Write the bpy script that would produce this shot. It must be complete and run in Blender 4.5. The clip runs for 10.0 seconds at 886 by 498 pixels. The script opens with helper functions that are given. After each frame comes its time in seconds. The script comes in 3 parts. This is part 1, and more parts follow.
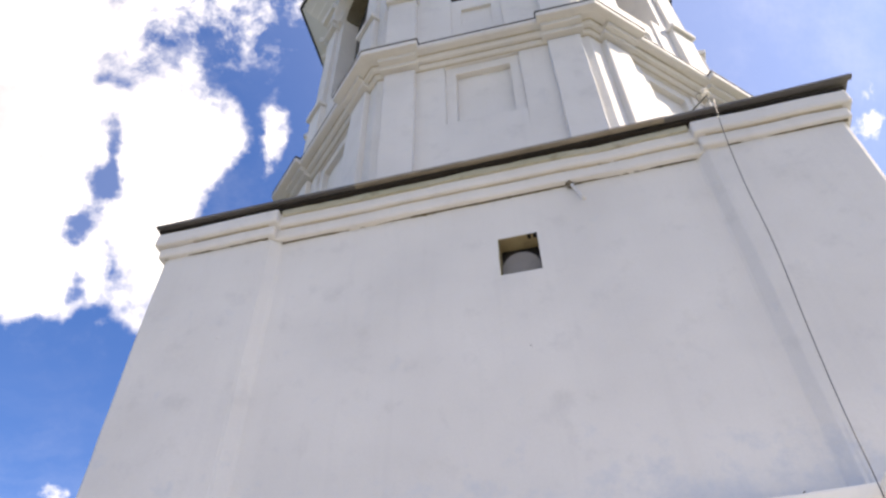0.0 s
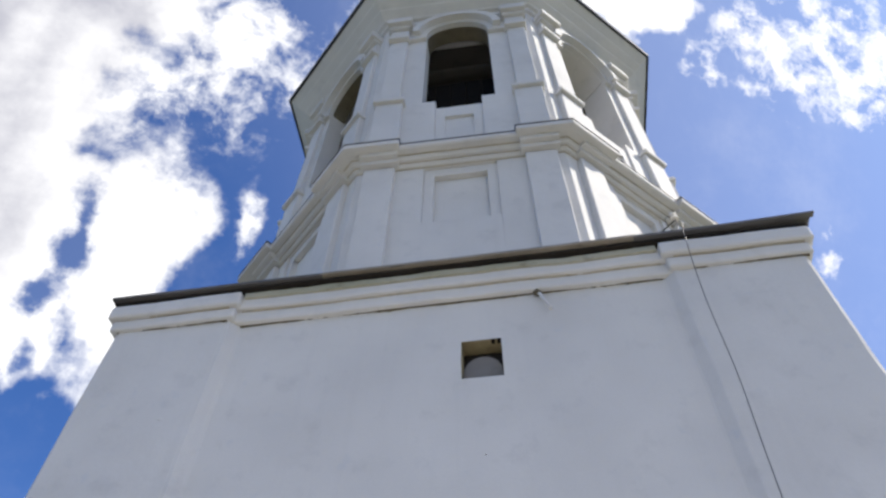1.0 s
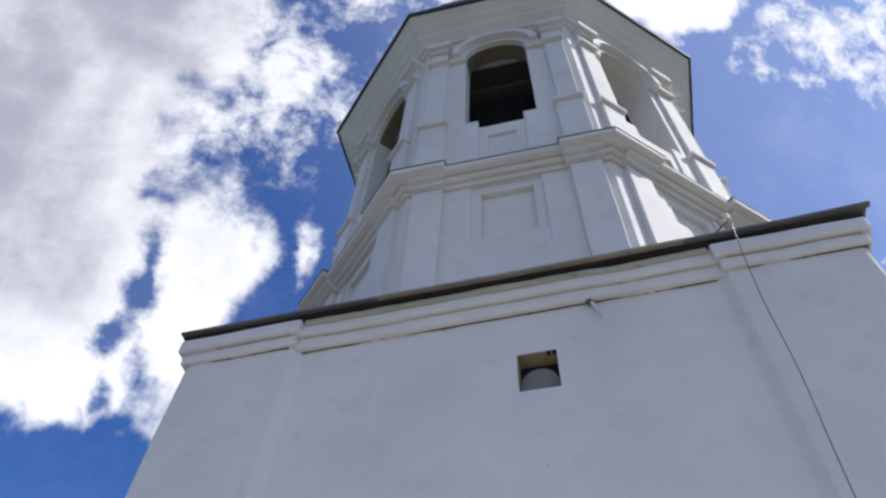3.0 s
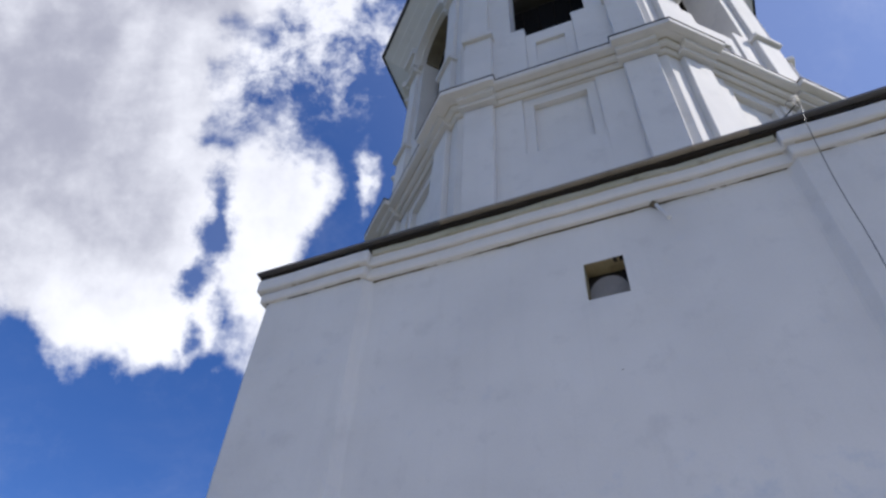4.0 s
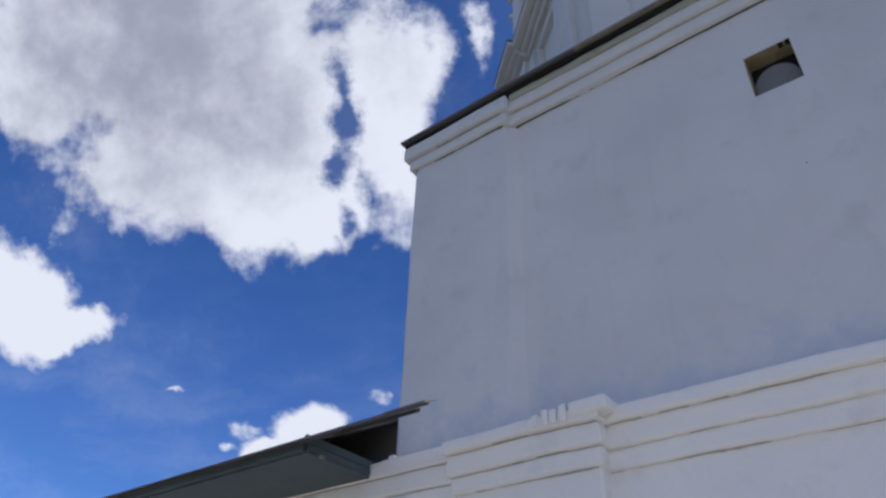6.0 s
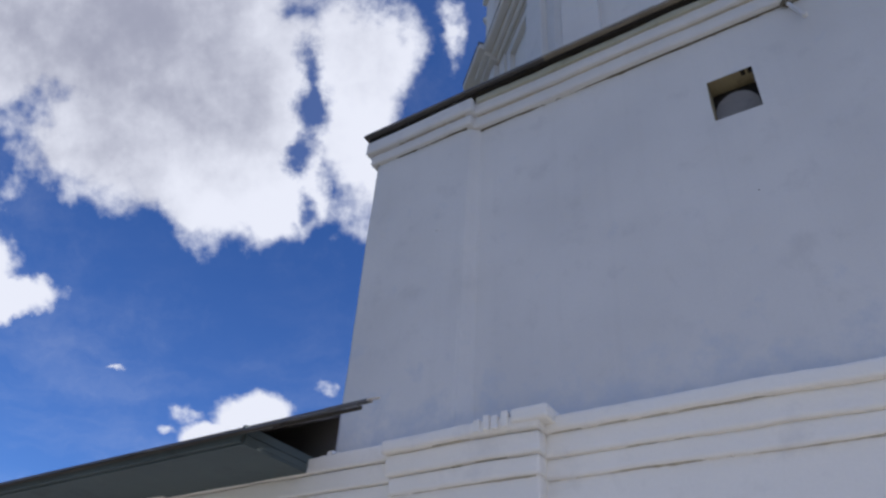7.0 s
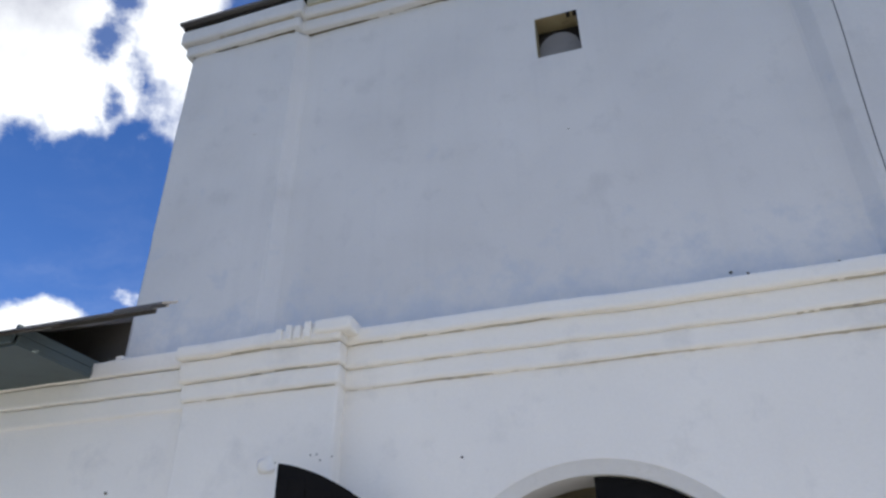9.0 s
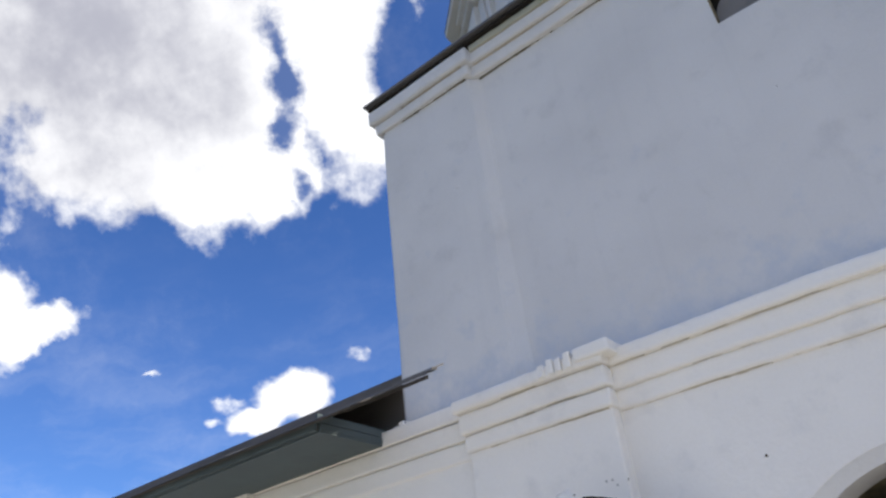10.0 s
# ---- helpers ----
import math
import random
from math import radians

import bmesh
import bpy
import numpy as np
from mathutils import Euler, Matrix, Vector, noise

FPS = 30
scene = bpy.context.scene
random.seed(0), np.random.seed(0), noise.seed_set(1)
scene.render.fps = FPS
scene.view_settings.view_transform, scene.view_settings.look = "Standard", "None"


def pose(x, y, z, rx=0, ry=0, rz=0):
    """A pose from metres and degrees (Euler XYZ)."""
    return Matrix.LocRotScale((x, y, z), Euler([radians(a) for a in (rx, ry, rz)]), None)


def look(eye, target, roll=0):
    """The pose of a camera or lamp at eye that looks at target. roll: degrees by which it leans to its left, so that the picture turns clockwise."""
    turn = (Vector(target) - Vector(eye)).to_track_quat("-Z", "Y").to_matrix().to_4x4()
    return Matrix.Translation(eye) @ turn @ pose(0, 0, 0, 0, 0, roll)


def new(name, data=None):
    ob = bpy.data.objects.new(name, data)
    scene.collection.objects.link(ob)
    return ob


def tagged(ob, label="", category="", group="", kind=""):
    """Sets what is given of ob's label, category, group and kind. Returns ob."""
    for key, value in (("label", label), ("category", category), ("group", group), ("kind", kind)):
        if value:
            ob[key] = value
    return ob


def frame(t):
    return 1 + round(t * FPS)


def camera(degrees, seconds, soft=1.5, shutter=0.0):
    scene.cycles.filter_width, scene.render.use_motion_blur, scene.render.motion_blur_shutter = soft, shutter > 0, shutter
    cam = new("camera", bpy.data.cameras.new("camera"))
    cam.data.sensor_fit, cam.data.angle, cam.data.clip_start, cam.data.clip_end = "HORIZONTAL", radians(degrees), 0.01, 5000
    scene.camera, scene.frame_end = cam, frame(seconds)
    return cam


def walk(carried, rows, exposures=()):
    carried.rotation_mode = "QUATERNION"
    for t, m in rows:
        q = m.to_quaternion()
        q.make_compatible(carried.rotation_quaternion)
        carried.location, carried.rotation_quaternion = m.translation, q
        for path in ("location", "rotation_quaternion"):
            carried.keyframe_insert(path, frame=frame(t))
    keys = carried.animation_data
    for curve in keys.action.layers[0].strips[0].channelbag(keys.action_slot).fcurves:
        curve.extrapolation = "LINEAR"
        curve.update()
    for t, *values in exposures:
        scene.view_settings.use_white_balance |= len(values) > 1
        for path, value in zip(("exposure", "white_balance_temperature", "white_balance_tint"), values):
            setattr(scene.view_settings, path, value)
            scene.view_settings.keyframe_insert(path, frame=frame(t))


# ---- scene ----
cam = camera(64.4, 10.0, soft=2.6)
EXPOSURES = [(0.0, 0.86, 8000, 13), (1.0, 0.36, 7000, 9), (2.0, 0.18, 6700, 9), (3.5, 0.04, 6500, 12), (4.5, 0.02, 6450, 12), (5.5, -0.30, 6200, 13), (7.0, -0.24, 6300, 13), (7.5, 0.02, 6500, 11), (8.0, 0.16, 6500, 9), (9.0, 0.25, 6700, 7.5), (10.0, 0.24, 6900, 9)]
PATH = [
    (0, (0.916, -5.931, 1.65), (0.591, -4.579, 3.088), -1.2),
    (0.5, (0.897, -5.932, 1.691), (0.639, -4.702, 3.247), -1.3),
    (1, (0.926, -5.847, 1.69), (0.732, -4.693, 3.312), 0.9),
    (1.5, (0.896, -5.84, 1.648), (0.675, -4.737, 3.302), 1.9),
    (2, (0.956, -5.871, 1.668), (0.733, -4.797, 3.341), 0.7),
    (2.2, (0.989, -5.831, 1.662), (0.748, -4.78, 3.346), 1.6),
    (3.3, (1.026, -5.941, 1.519), (0.624, -4.805, 3.115), 4.1),
    (3.5, (1.052, -5.945, 1.583), (0.593, -4.75, 3.12), 4.4),
    (4, (1.062, -5.951, 1.525), (0.501, -4.753, 3.026), 3.7),
    (4.5, (1.088, -6.007, 1.545), (0.415, -4.809, 2.998), 4.7),
    (5, (0.939, -5.99, 1.502), (0.168, -4.682, 2.804), 2.0),
    (5.5, (0.837, -5.93, 1.577), (-0.086, -4.625, 2.78), -0.5),
    (5.7, (0.843, -5.908, 1.536), (-0.134, -4.638, 2.732), 0.9),
    (6.8, (0.87, -5.901, 1.585), (-0.193, -4.66, 2.736), 3.0),
    (7, (0.87, -5.876, 1.59), (-0.063, -4.555, 2.766), 4.1),
    (7.5, (0.825, -5.682, 1.512), (0.31, -4.242, 2.801), 6.5),
    (8, (0.799, -5.798, 1.5), (0.422, -4.266, 2.729), 5.1),
    (8.5, (0.856, -5.748, 1.549), (0.418, -4.1, 2.594), 1.2),
    (9, (0.892, -5.789, 1.545), (0.367, -4.141, 2.549), -0.5),
    (9.5, (0.87, -5.929, 1.621), (0.194, -4.361, 2.663), -3.4),
    (10, (0.701, -6.128, 1.699), (-0.297, -4.751, 2.751), -6.9),
]
walk(cam, [(t, look(eye, target, roll)) for t, eye, target, roll in PATH], EXPOSURES)

# ---- world and sun ----
CLOUD = 8.0
SUN_AZ, SUN_EL = 7.0, 45.0          # azimuth from +x towards +y
ca, sa, ce, se = math.cos(radians(SUN_AZ)), math.sin(radians(SUN_AZ)), math.cos(radians(SUN_EL)), math.sin(radians(SUN_EL))
world = bpy.data.worlds.new("sky")
scene.world = world
world.use_nodes = True
wt = world.node_tree
wt.nodes.clear()
sky = wt.nodes.new("ShaderNodeTexSky")
sky.sky_type, sky.sun_disc = "NISHITA", False
sky.air_density, sky.dust_density, sky.ozone_density = 1.0, 0.8, 4.0
sky.sun_elevation, sky.sun_rotation = radians(SUN_EL), radians(90 - SUN_AZ)
bg = wt.nodes.new("ShaderNodeBackground")
bg.inputs["Strength"].default_value = 0.1
wout = wt.nodes.new("ShaderNodeOutputWorld")


def wmath(op, a, b=None, c=None, clamp=False):
    n = wt.nodes.new("ShaderNodeMath")
    n.operation, n.use_clamp = op, clamp
    for k, v in enumerate((a, b, c)):
        if isinstance(v, (int, float)):
            n.inputs[k].default_value = v
        elif v is not None:
            wt.links.new(v, n.inputs[k])
    return n.outputs[0]


def wvec(op, a, b):
    n = wt.nodes.new("ShaderNodeVectorMath")
    n.operation = op
    for k, v in enumerate((a, b)):
        if isinstance(v, tuple):
            n.inputs[k].default_value = v
        else:
            wt.links.new(v, n.inputs[k])
    return n.outputs["Value"] if op in ("DOT_PRODUCT", "LENGTH", "DISTANCE") else n.outputs["Vector"]


def wnoise(vec, scale, detail, rough, out="Fac"):
    n = wt.nodes.new("ShaderNodeTexNoise")
    n.inputs["Scale"].default_value, n.inputs["Detail"].default_value, n.inputs["Roughness"].default_value = scale, detail, rough
    wt.links.new(vec, n.inputs["Vector"])
    return n.outputs[out]


def wsmooth(x, lo, hi, to0=0.0, to1=1.0):
    n = wt.nodes.new("ShaderNodeMapRange")
    n.interpolation_type = "SMOOTHSTEP"
    for k, v in zip(("From Min", "From Max", "To Min", "To Max"), (lo, hi, to0, to1)):
        n.inputs[k].default_value = v
    wt.links.new(x, n.inputs["Value"])
    return n.outputs[0]


# fair-weather cumulus: soft-edged heaps laid out on a flat cloud sheet ahead, ragged by noise
CY, CP = radians(25), radians(42)
FWD = (-math.sin(CY) * math.cos(CP), math.cos(CY) * math.cos(CP), math.sin(CP))
RGT = (math.cos(CY), math.sin(CY), 0.0)
UPW = tuple(Vector(RGT).cross(Vector(FWD)))
dirn = wt.nodes.new("ShaderNodeTexCoord").outputs["Generated"]
ahead = wvec("DOT_PRODUCT", dirn, FWD)
safe = wmath("MAXIMUM", ahead, 0.08)
uvc = wt.nodes.new("ShaderNodeCombineXYZ")
wt.links.new(wmath("DIVIDE", wvec("DOT_PRODUCT", dirn, RGT), safe), uvc.inputs[0])
wt.links.new(wmath("DIVIDE", wvec("DOT_PRODUCT", dirn, UPW), safe), uvc.inputs[1])
uv = uvc.outputs[0]
warp = wvec("MULTIPLY", wvec("SUBTRACT", wnoise(uv, 7.0, 6, 0.6, "Color"), (0.5, 0.5, 0.5)), (0.10, 0.10, 0.0))
uvw = wvec("ADD", uv, warp)
HEAPS = [(-0.60, 0.31, 0.34, 0.33), (-0.49, 0.03, 0.13, 0.12), (-0.52, 0.12, 0.22, 0.17), (-0.25, 0.12, 0.095, 0.19), (-0.42, 0.02, 0.08, 0.10), (-0.345, 0.03, 0.055, 0.085), (-0.33, 0.17, 0.07, 0.10), (-0.80, 0.28, 0.16, 0.16),
         (-0.44, 0.36, 0.17, 0.20), (-0.47, 0.58, 0.28, 0.25), (-0.94, -0.08, 0.12, 0.11), (-0.86, -0.15, 0.12, 0.042), (-0.455, -0.35, 0.085, 0.055), (-0.52, -0.375, 0.06, 0.04),
         (0.38, 0.75, 0.13, 0.13), (-1.3, 0.4, 0.4, 0.5)]
WISPS = [(-0.20, 0.46, 0.17, 0.18), (-0.29, 0.36, 0.08, 0.12), (-0.125, 0.20, 0.028, 0.07), (-0.678, -0.262, 0.024, 0.007), (-0.335, -0.307, 0.022, 0.024), (-0.555, -0.335, 0.04, 0.02), (-0.59, -0.363, 0.025, 0.012),
         (0.80, 0.74, 0.27, 0.18), (0.66, 0.72, 0.14, 0.13), (0.55, 0.66, 0.06, 0.06), (0.0, 0.68, 0.30, 0.15), (0.80, 0.36, 0.04, 0.08)]
RIFTS = [(-0.330, 0.13, 0.030, 0.10), (-0.345, 0.06, 0.028, 0.055), (-0.34, -0.03, 0.02, 0.04), (-0.19, 0.40, 0.06, 0.07), (-0.205, 0.30, 0.06, 0.08), (-0.12, 0.50, 0.05, 0.06)]


def heaps(spots):
    top = None
    for cu, cv, ru, rv in spots:
        dd = wvec("LENGTH", wvec("MULTIPLY", wvec("SUBTRACT", uvw, (cu, cv, 0.0)), (1 / ru, 1 / rv, 0.0)), (0.0, 0.0, 0.0))
        one = wmath("SUBTRACT", 1.0, dd)
        top = one if top is None else wmath("MAXIMUM", top, one)
    return wmath("MAXIMUM", top, -1.0)


heap, wisp, bulk = heaps(HEAPS), heaps(WISPS), heaps([(-0.62, 0.27, 0.36, 0.30), (-0.46, 0.55, 0.26, 0.25)])
rift = wmath("MULTIPLY_ADD", wmath("SUBTRACT", wnoise(uv, 15.0, 9, 0.65), 0.5), 2.6, heaps(RIFTS))
fluff = wmath("SUBTRACT", wnoise(wvec("ADD", uv, (3.7, 1.3, 0.0)), 7.0, 10, 0.56), 0.5)
dens = wmath("MULTIPLY_ADD", fluff, 1.8, heap)
elsewhere = wmath("MULTIPLY_ADD", wnoise(dirn, 3.0, 8, 0.6), 5.0, -2.58)
dens = wmath("MAXIMUM", dens, wmath("SUBTRACT", elsewhere, wsmooth(ahead, 0.15, 0.5, 0.0, 4.0)))
cover = wmath("MULTIPLY", wsmooth(dens, -0.03, 0.34), wsmooth(rift, -0.15, 0.75, 1.0, 0.06))
strand = wmath("MULTIPLY_ADD", wisp, 0.20, wnoise(wvec("ADD", uv, wvec("MULTIPLY", warp, (0.6, 0.6, 0.0))), 13.0, 11, 0.66))
thin = wmath("MULTIPLY", wsmooth(strand, 0.48, 0.75, 0.0, 0.93), wsmooth(wisp, -0.15, 0.45))
haze = wsmooth(wnoise(uv, 3.0, 8, 0.7), 0.45, 0.8, 0.0, 0.10)
haze = wmath("ADD", haze, wsmooth(wvec("DOT_PRODUCT", dirn, (ca * ce, sa * ce, se)), 0.25, 0.9, 0.0, 0.15))
low = wt.nodes.new("ShaderNodeSeparateXYZ")
wt.links.new(dirn, low.inputs[0])
veil = wmath("MULTIPLY", wsmooth(low.outputs[2], 0.62, 0.2, 0.0, 1.0), wsmooth(wnoise(wvec("MULTIPLY", uvw, (1.6, 5.0, 1.0)), 2.2, 8, 0.6), 0.42, 0.78, 0.02, 0.16))
haze = wmath("ADD", haze, veil)
cover = wmath("MAXIMUM", wmath("MAXIMUM", cover, thin), haze)
# the deep parts are greyer underneath
lump = wmath("SUBTRACT", fluff, wmath("SUBTRACT", wnoise(wvec("ADD", uv, (3.745, 1.325, 0.0)), 7.0, 10, 0.56), 0.5))
thick = wmath("MULTIPLY_ADD", wnoise(uv, 4.0, 7, 0.6), 1.1, wmath("SUBTRACT", bulk, 0.42))
thick = wsmooth(wmath("MULTIPLY_ADD", lump, -1.3, thick), -0.1, 1.1)
shade = wt.nodes.new("ShaderNodeMix")
shade.data_type = "RGBA"
wt.links.new(thick, shade.inputs[0])
shade.inputs[6].default_value, shade.inputs[7].default_value = (CLOUD * 1.22, CLOUD * 1.26, CLOUD * 1.36, 1), (CLOUD * 0.52, CLOUD * 0.545, CLOUD * 0.67, 1)
deep = wt.nodes.new("ShaderNodeMix")
deep.data_type, deep.blend_type = "RGBA", "MULTIPLY"
deep.inputs[0].default_value, deep.inputs[7].default_value = 1.0, (0.54, 0.89, 1.48, 1)
wt.links.new(sky.outputs[0], deep.inputs[6])
blend = wt.nodes.new("ShaderNodeMix")
blend.data_type = "RGBA"
wt.links.new(cover, blend.inputs[0])
wt.links.new(deep.outputs[2], blend.inputs[6])
wt.links.new(shade.outputs[2], blend.inputs[7])
wt.links.new(blend.outputs[2], bg.inputs["Color"])
wt.links.new(bg.outputs[0], wout.inputs["Surface"])

sun_data = bpy.data.lights.new("sun", "SUN")
sun_data.energy, sun_data.angle, sun_data.color = 5.0, radians(0.5), (1.0, 0.96, 0.9)
sun = new("sun", sun_data)
sun.matrix_world = look((40 * ca * ce, 40 * sa * ce, 40 * se), (0, 0, 0))


# ---- materials ----
def ramp(nt, src, stops):
    r = nt.nodes.new("ShaderNodeValToRGB")
    el = r.color_ramp.elements
    while len(el) < len(stops):
        el.new(0.5)
    for e, (p, c) in zip(el, stops):
        e.position, e.color = p, (*c, 1) if len(c) == 3 else c
    nt.links.new(src, r.inputs[0])
    return r.outputs[0]


def noise_tex(nt, vec, scale, detail=4.0, rough=0.55):
    n = nt.nodes.new("ShaderNodeTexNoise")
    n.inputs["Scale"].default_value, n.inputs["Detail"].default_value, n.inputs["Roughness"].default_value = scale, detail, rough
    nt.links.new(vec, n.inputs["Vector"])
    return n.outputs["Fac"]


def mix_col(nt, fac, a, b, mode="MIX"):
    m = nt.nodes.new("ShaderNodeMix")
    m.data_type, m.blend_type = "RGBA", mode
    for sock, val in ((m.inputs[0], fac), (m.inputs[6], a), (m.inputs[7], b)):
        if isinstance(val, (int, float)):
            sock.default_value = val
        elif isinstance(val, tuple):
            sock.default_value = (*val, 1)
        else:
            nt.links.new(val, sock)
    return m.outputs[2]


def surface(name, light, dark, stain, rough=0.9, metal=0.0, scale=1.0, bump=0.4, stain_amount=0.5, streak=0.0, low=None, gloss=0.35):
    """A weathered surface: broad tone, blotches, fine grain and relief, in metres."""
    m = bpy.data.materials.new(name)
    m.use_nodes = True
    nt = m.node_tree
    b = nt.nodes["Principled BSDF"]
    pos = nt.nodes.new("ShaderNodeNewGeometry").outputs["Position"]
    broad = ramp(nt, noise_tex(nt, pos, 0.55 * scale, 3), [(0.3, (0, 0, 0)), (0.7, (1, 1, 1))])
    col = mix_col(nt, broad, dark, light)
    blot = ramp(nt, noise_tex(nt, pos, 2.3 * scale, 6, 0.62), [(0.56, (0, 0, 0)), (0.78, (1, 1, 1))])
    amt = nt.nodes.new("ShaderNodeMath")
    amt.operation = "MULTIPLY"
    amt.inputs[1].default_value = stain_amount
    nt.links.new(blot, amt.inputs[0])
    col = mix_col(nt, amt.outputs[0], col, stain)
    if streak:
        mp = nt.nodes.new("ShaderNodeMapping")
        mp.inputs["Scale"].default_value = (5.0, 5.0, 0.35)
        nt.links.new(pos, mp.inputs[0])
        st = ramp(nt, noise_tex(nt, mp.outputs[0], 1.0, 5), [(0.55, (0, 0, 0)), (0.8, (streak,) * 3)])
        col = mix_col(nt, st, col, stain)
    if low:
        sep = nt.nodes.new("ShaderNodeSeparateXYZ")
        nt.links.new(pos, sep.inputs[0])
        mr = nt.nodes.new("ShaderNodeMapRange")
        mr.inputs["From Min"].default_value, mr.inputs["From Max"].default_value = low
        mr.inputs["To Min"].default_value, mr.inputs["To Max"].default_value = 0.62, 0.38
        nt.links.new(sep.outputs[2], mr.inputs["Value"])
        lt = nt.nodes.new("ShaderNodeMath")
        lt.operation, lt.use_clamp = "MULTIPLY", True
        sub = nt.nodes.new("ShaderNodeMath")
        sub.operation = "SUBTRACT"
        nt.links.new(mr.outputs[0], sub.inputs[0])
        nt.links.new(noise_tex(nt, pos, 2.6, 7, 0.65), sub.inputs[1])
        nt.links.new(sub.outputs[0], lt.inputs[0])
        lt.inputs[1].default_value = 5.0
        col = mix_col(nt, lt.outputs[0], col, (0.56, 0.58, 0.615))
    grain = noise_tex(nt, pos, 38 * scale, 5, 0.6)
    col = mix_col(nt, 0.05, col, ramp(nt, grain, [(0.3, (0.35, 0.35, 0.35)), (0.7, (1, 1, 1))]), "MULTIPLY")
    nt.links.new(col, b.inputs["Base Color"])
    b.inputs["Roughness"].default_value, b.inputs["Metallic"].default_value = rough, metal
    b.inputs["Specular IOR Level"].default_value = gloss
    h = nt.nodes.new("ShaderNodeMath")
    h.operation = "MULTIPLY_ADD"
    h.inputs[1].default_value = 0.25
    nt.links.new(grain, h.inputs[0])
    nt.links.new(noise_tex(nt, pos, 6 * scale, 4), h.inputs[2])
    bp = nt.nodes.new("ShaderNodeBump")
    bp.inputs["Strength"].default_value, bp.inputs["Distance"].default_value = bump, 0.02
    nt.links.new(h.outputs[0], bp.inputs["Height"])
    nt.links.new(bp.outputs[0], b.inputs["Normal"])
    return m


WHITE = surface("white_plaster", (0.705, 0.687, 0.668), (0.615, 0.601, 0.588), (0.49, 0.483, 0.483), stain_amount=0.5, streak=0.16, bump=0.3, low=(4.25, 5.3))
LIME = surface("limewash", (0.90, 0.855, 0.785), (0.835, 0.795, 0.735), (0.62, 0.60, 0.575), stain_amount=0.5, bump=0.35, streak=0.05)
GREY_LIME = surface("grey_limewash", (0.72, 0.70, 0.675), (0.64, 0.62, 0.60), (0.45, 0.42, 0.38), bump=0.4, scale=1.6)
TIN = surface("grey_tin", (0.17, 0.16, 0.155), (0.10, 0.10, 0.105), (0.24, 0.20, 0.15), rough=0.6, metal=0.3, bump=0.2)
DARK_TIN = surface("dark_tin", (0.05, 0.055, 0.065), (0.035, 0.04, 0.05), (0.08, 0.08, 0.08), rough=0.45, metal=0.5, bump=0.1)
BOARD = surface("painted_boards", (0.10, 0.125, 0.125), (0.07, 0.088, 0.09), (0.035, 0.035, 0.033), rough=0.7, bump=0.3)
OLD_WOOD = surface("old_wood", (0.085, 0.075, 0.068), (0.055, 0.05, 0.045), (0.03, 0.03, 0.03), rough=0.85, bump=0.4)
ROOF_WOOD = surface("weathered_roof_boards", (0.17, 0.15, 0.135), (0.11, 0.10, 0.09), (0.05, 0.045, 0.04), rough=0.9, bump=0.5)
# near-black: holds the shade under the eave and inside the niche, among others
NEAR_BLACK = surface("near_black", (0.028, 0.022, 0.017), (0.014, 0.011, 0.009), (0.06, 0.05, 0.04), rough=0.9, bump=0.4)
# strip colours under the bands: joint dirt with the undersides' shade mixed in
PALE_DIRT_SHADE = surface("stain_and_shade", (0.52, 0.46, 0.36), (0.40, 0.36, 0.29), (0.08, 0.07, 0.06), scale=4.0, stain_amount=0.8)
DIRT_SHADE = surface("dirt_and_shade", (0.17, 0.14, 0.095), (0.10, 0.085, 0.06), (0.06, 0.05, 0.04), scale=4.0, stain_amount=0.9)
BLACK = surface("black_leaf", (0.011, 0.010, 0.010), (0.007, 0.007, 0.007), (0.02, 0.018, 0.016), rough=0.8, bump=0.5, scale=2.0, gloss=0.08)
BRICK = surface("bare_brick", (0.36, 0.30, 0.18), (0.22, 0.18, 0.11), (0.04, 0.035, 0.03), bump=0.8, scale=2.5, stain_amount=0.8)
PLATE = surface("grey_plate", (0.24, 0.225, 0.215), (0.19, 0.18, 0.175), (0.13, 0.125, 0.12), rough=0.7, scale=3.0)
WIRE = surface("steel_cable", (0.16, 0.16, 0.16), (0.1, 0.1, 0.1), (0.08, 0.07, 0.06), rough=0.5, metal=0.8)
GOLD = surface("gilding", (0.85, 0.55, 0.14), (0.75, 0.47, 0.1), (0.5, 0.3, 0.08), rough=0.3, metal=1.0, bump=0.05)
GROUND = surface("grass", (0.10, 0.105, 0.06), (0.07, 0.08, 0.045), (0.14, 0.12, 0.08), bump=0.9, stain_amount=0.7)
BOUNCE = surface("pale_bounce", (0.46, 0.44, 0.40), (0.39, 0.375, 0.34), (0.30, 0.29, 0.26), bump=0.9, stain_amount=0.6)


# ---- builders ----
def mesh_ob(name, bm, mat, parent=None, label="", smooth=False):
    bmesh.ops.recalc_face_normals(bm, faces=bm.faces)
    me = bpy.data.meshes.new(name)
    bm.to_mesh(me)
    bm.free()
    me.materials.append(mat)
    if smooth:
        for p in me.polygons:
            p.use_smooth = True
    ob = new(name, me)
    ob.parent = parent
    if label:
        ob["label"] = label
    return ob


part = mesh_ob


def thing(name, label, category, at=(0, 0, 0), group="", kind=""):
    ob = new(name)
    ob.location = at
    return tagged(ob, label, category, group, kind)


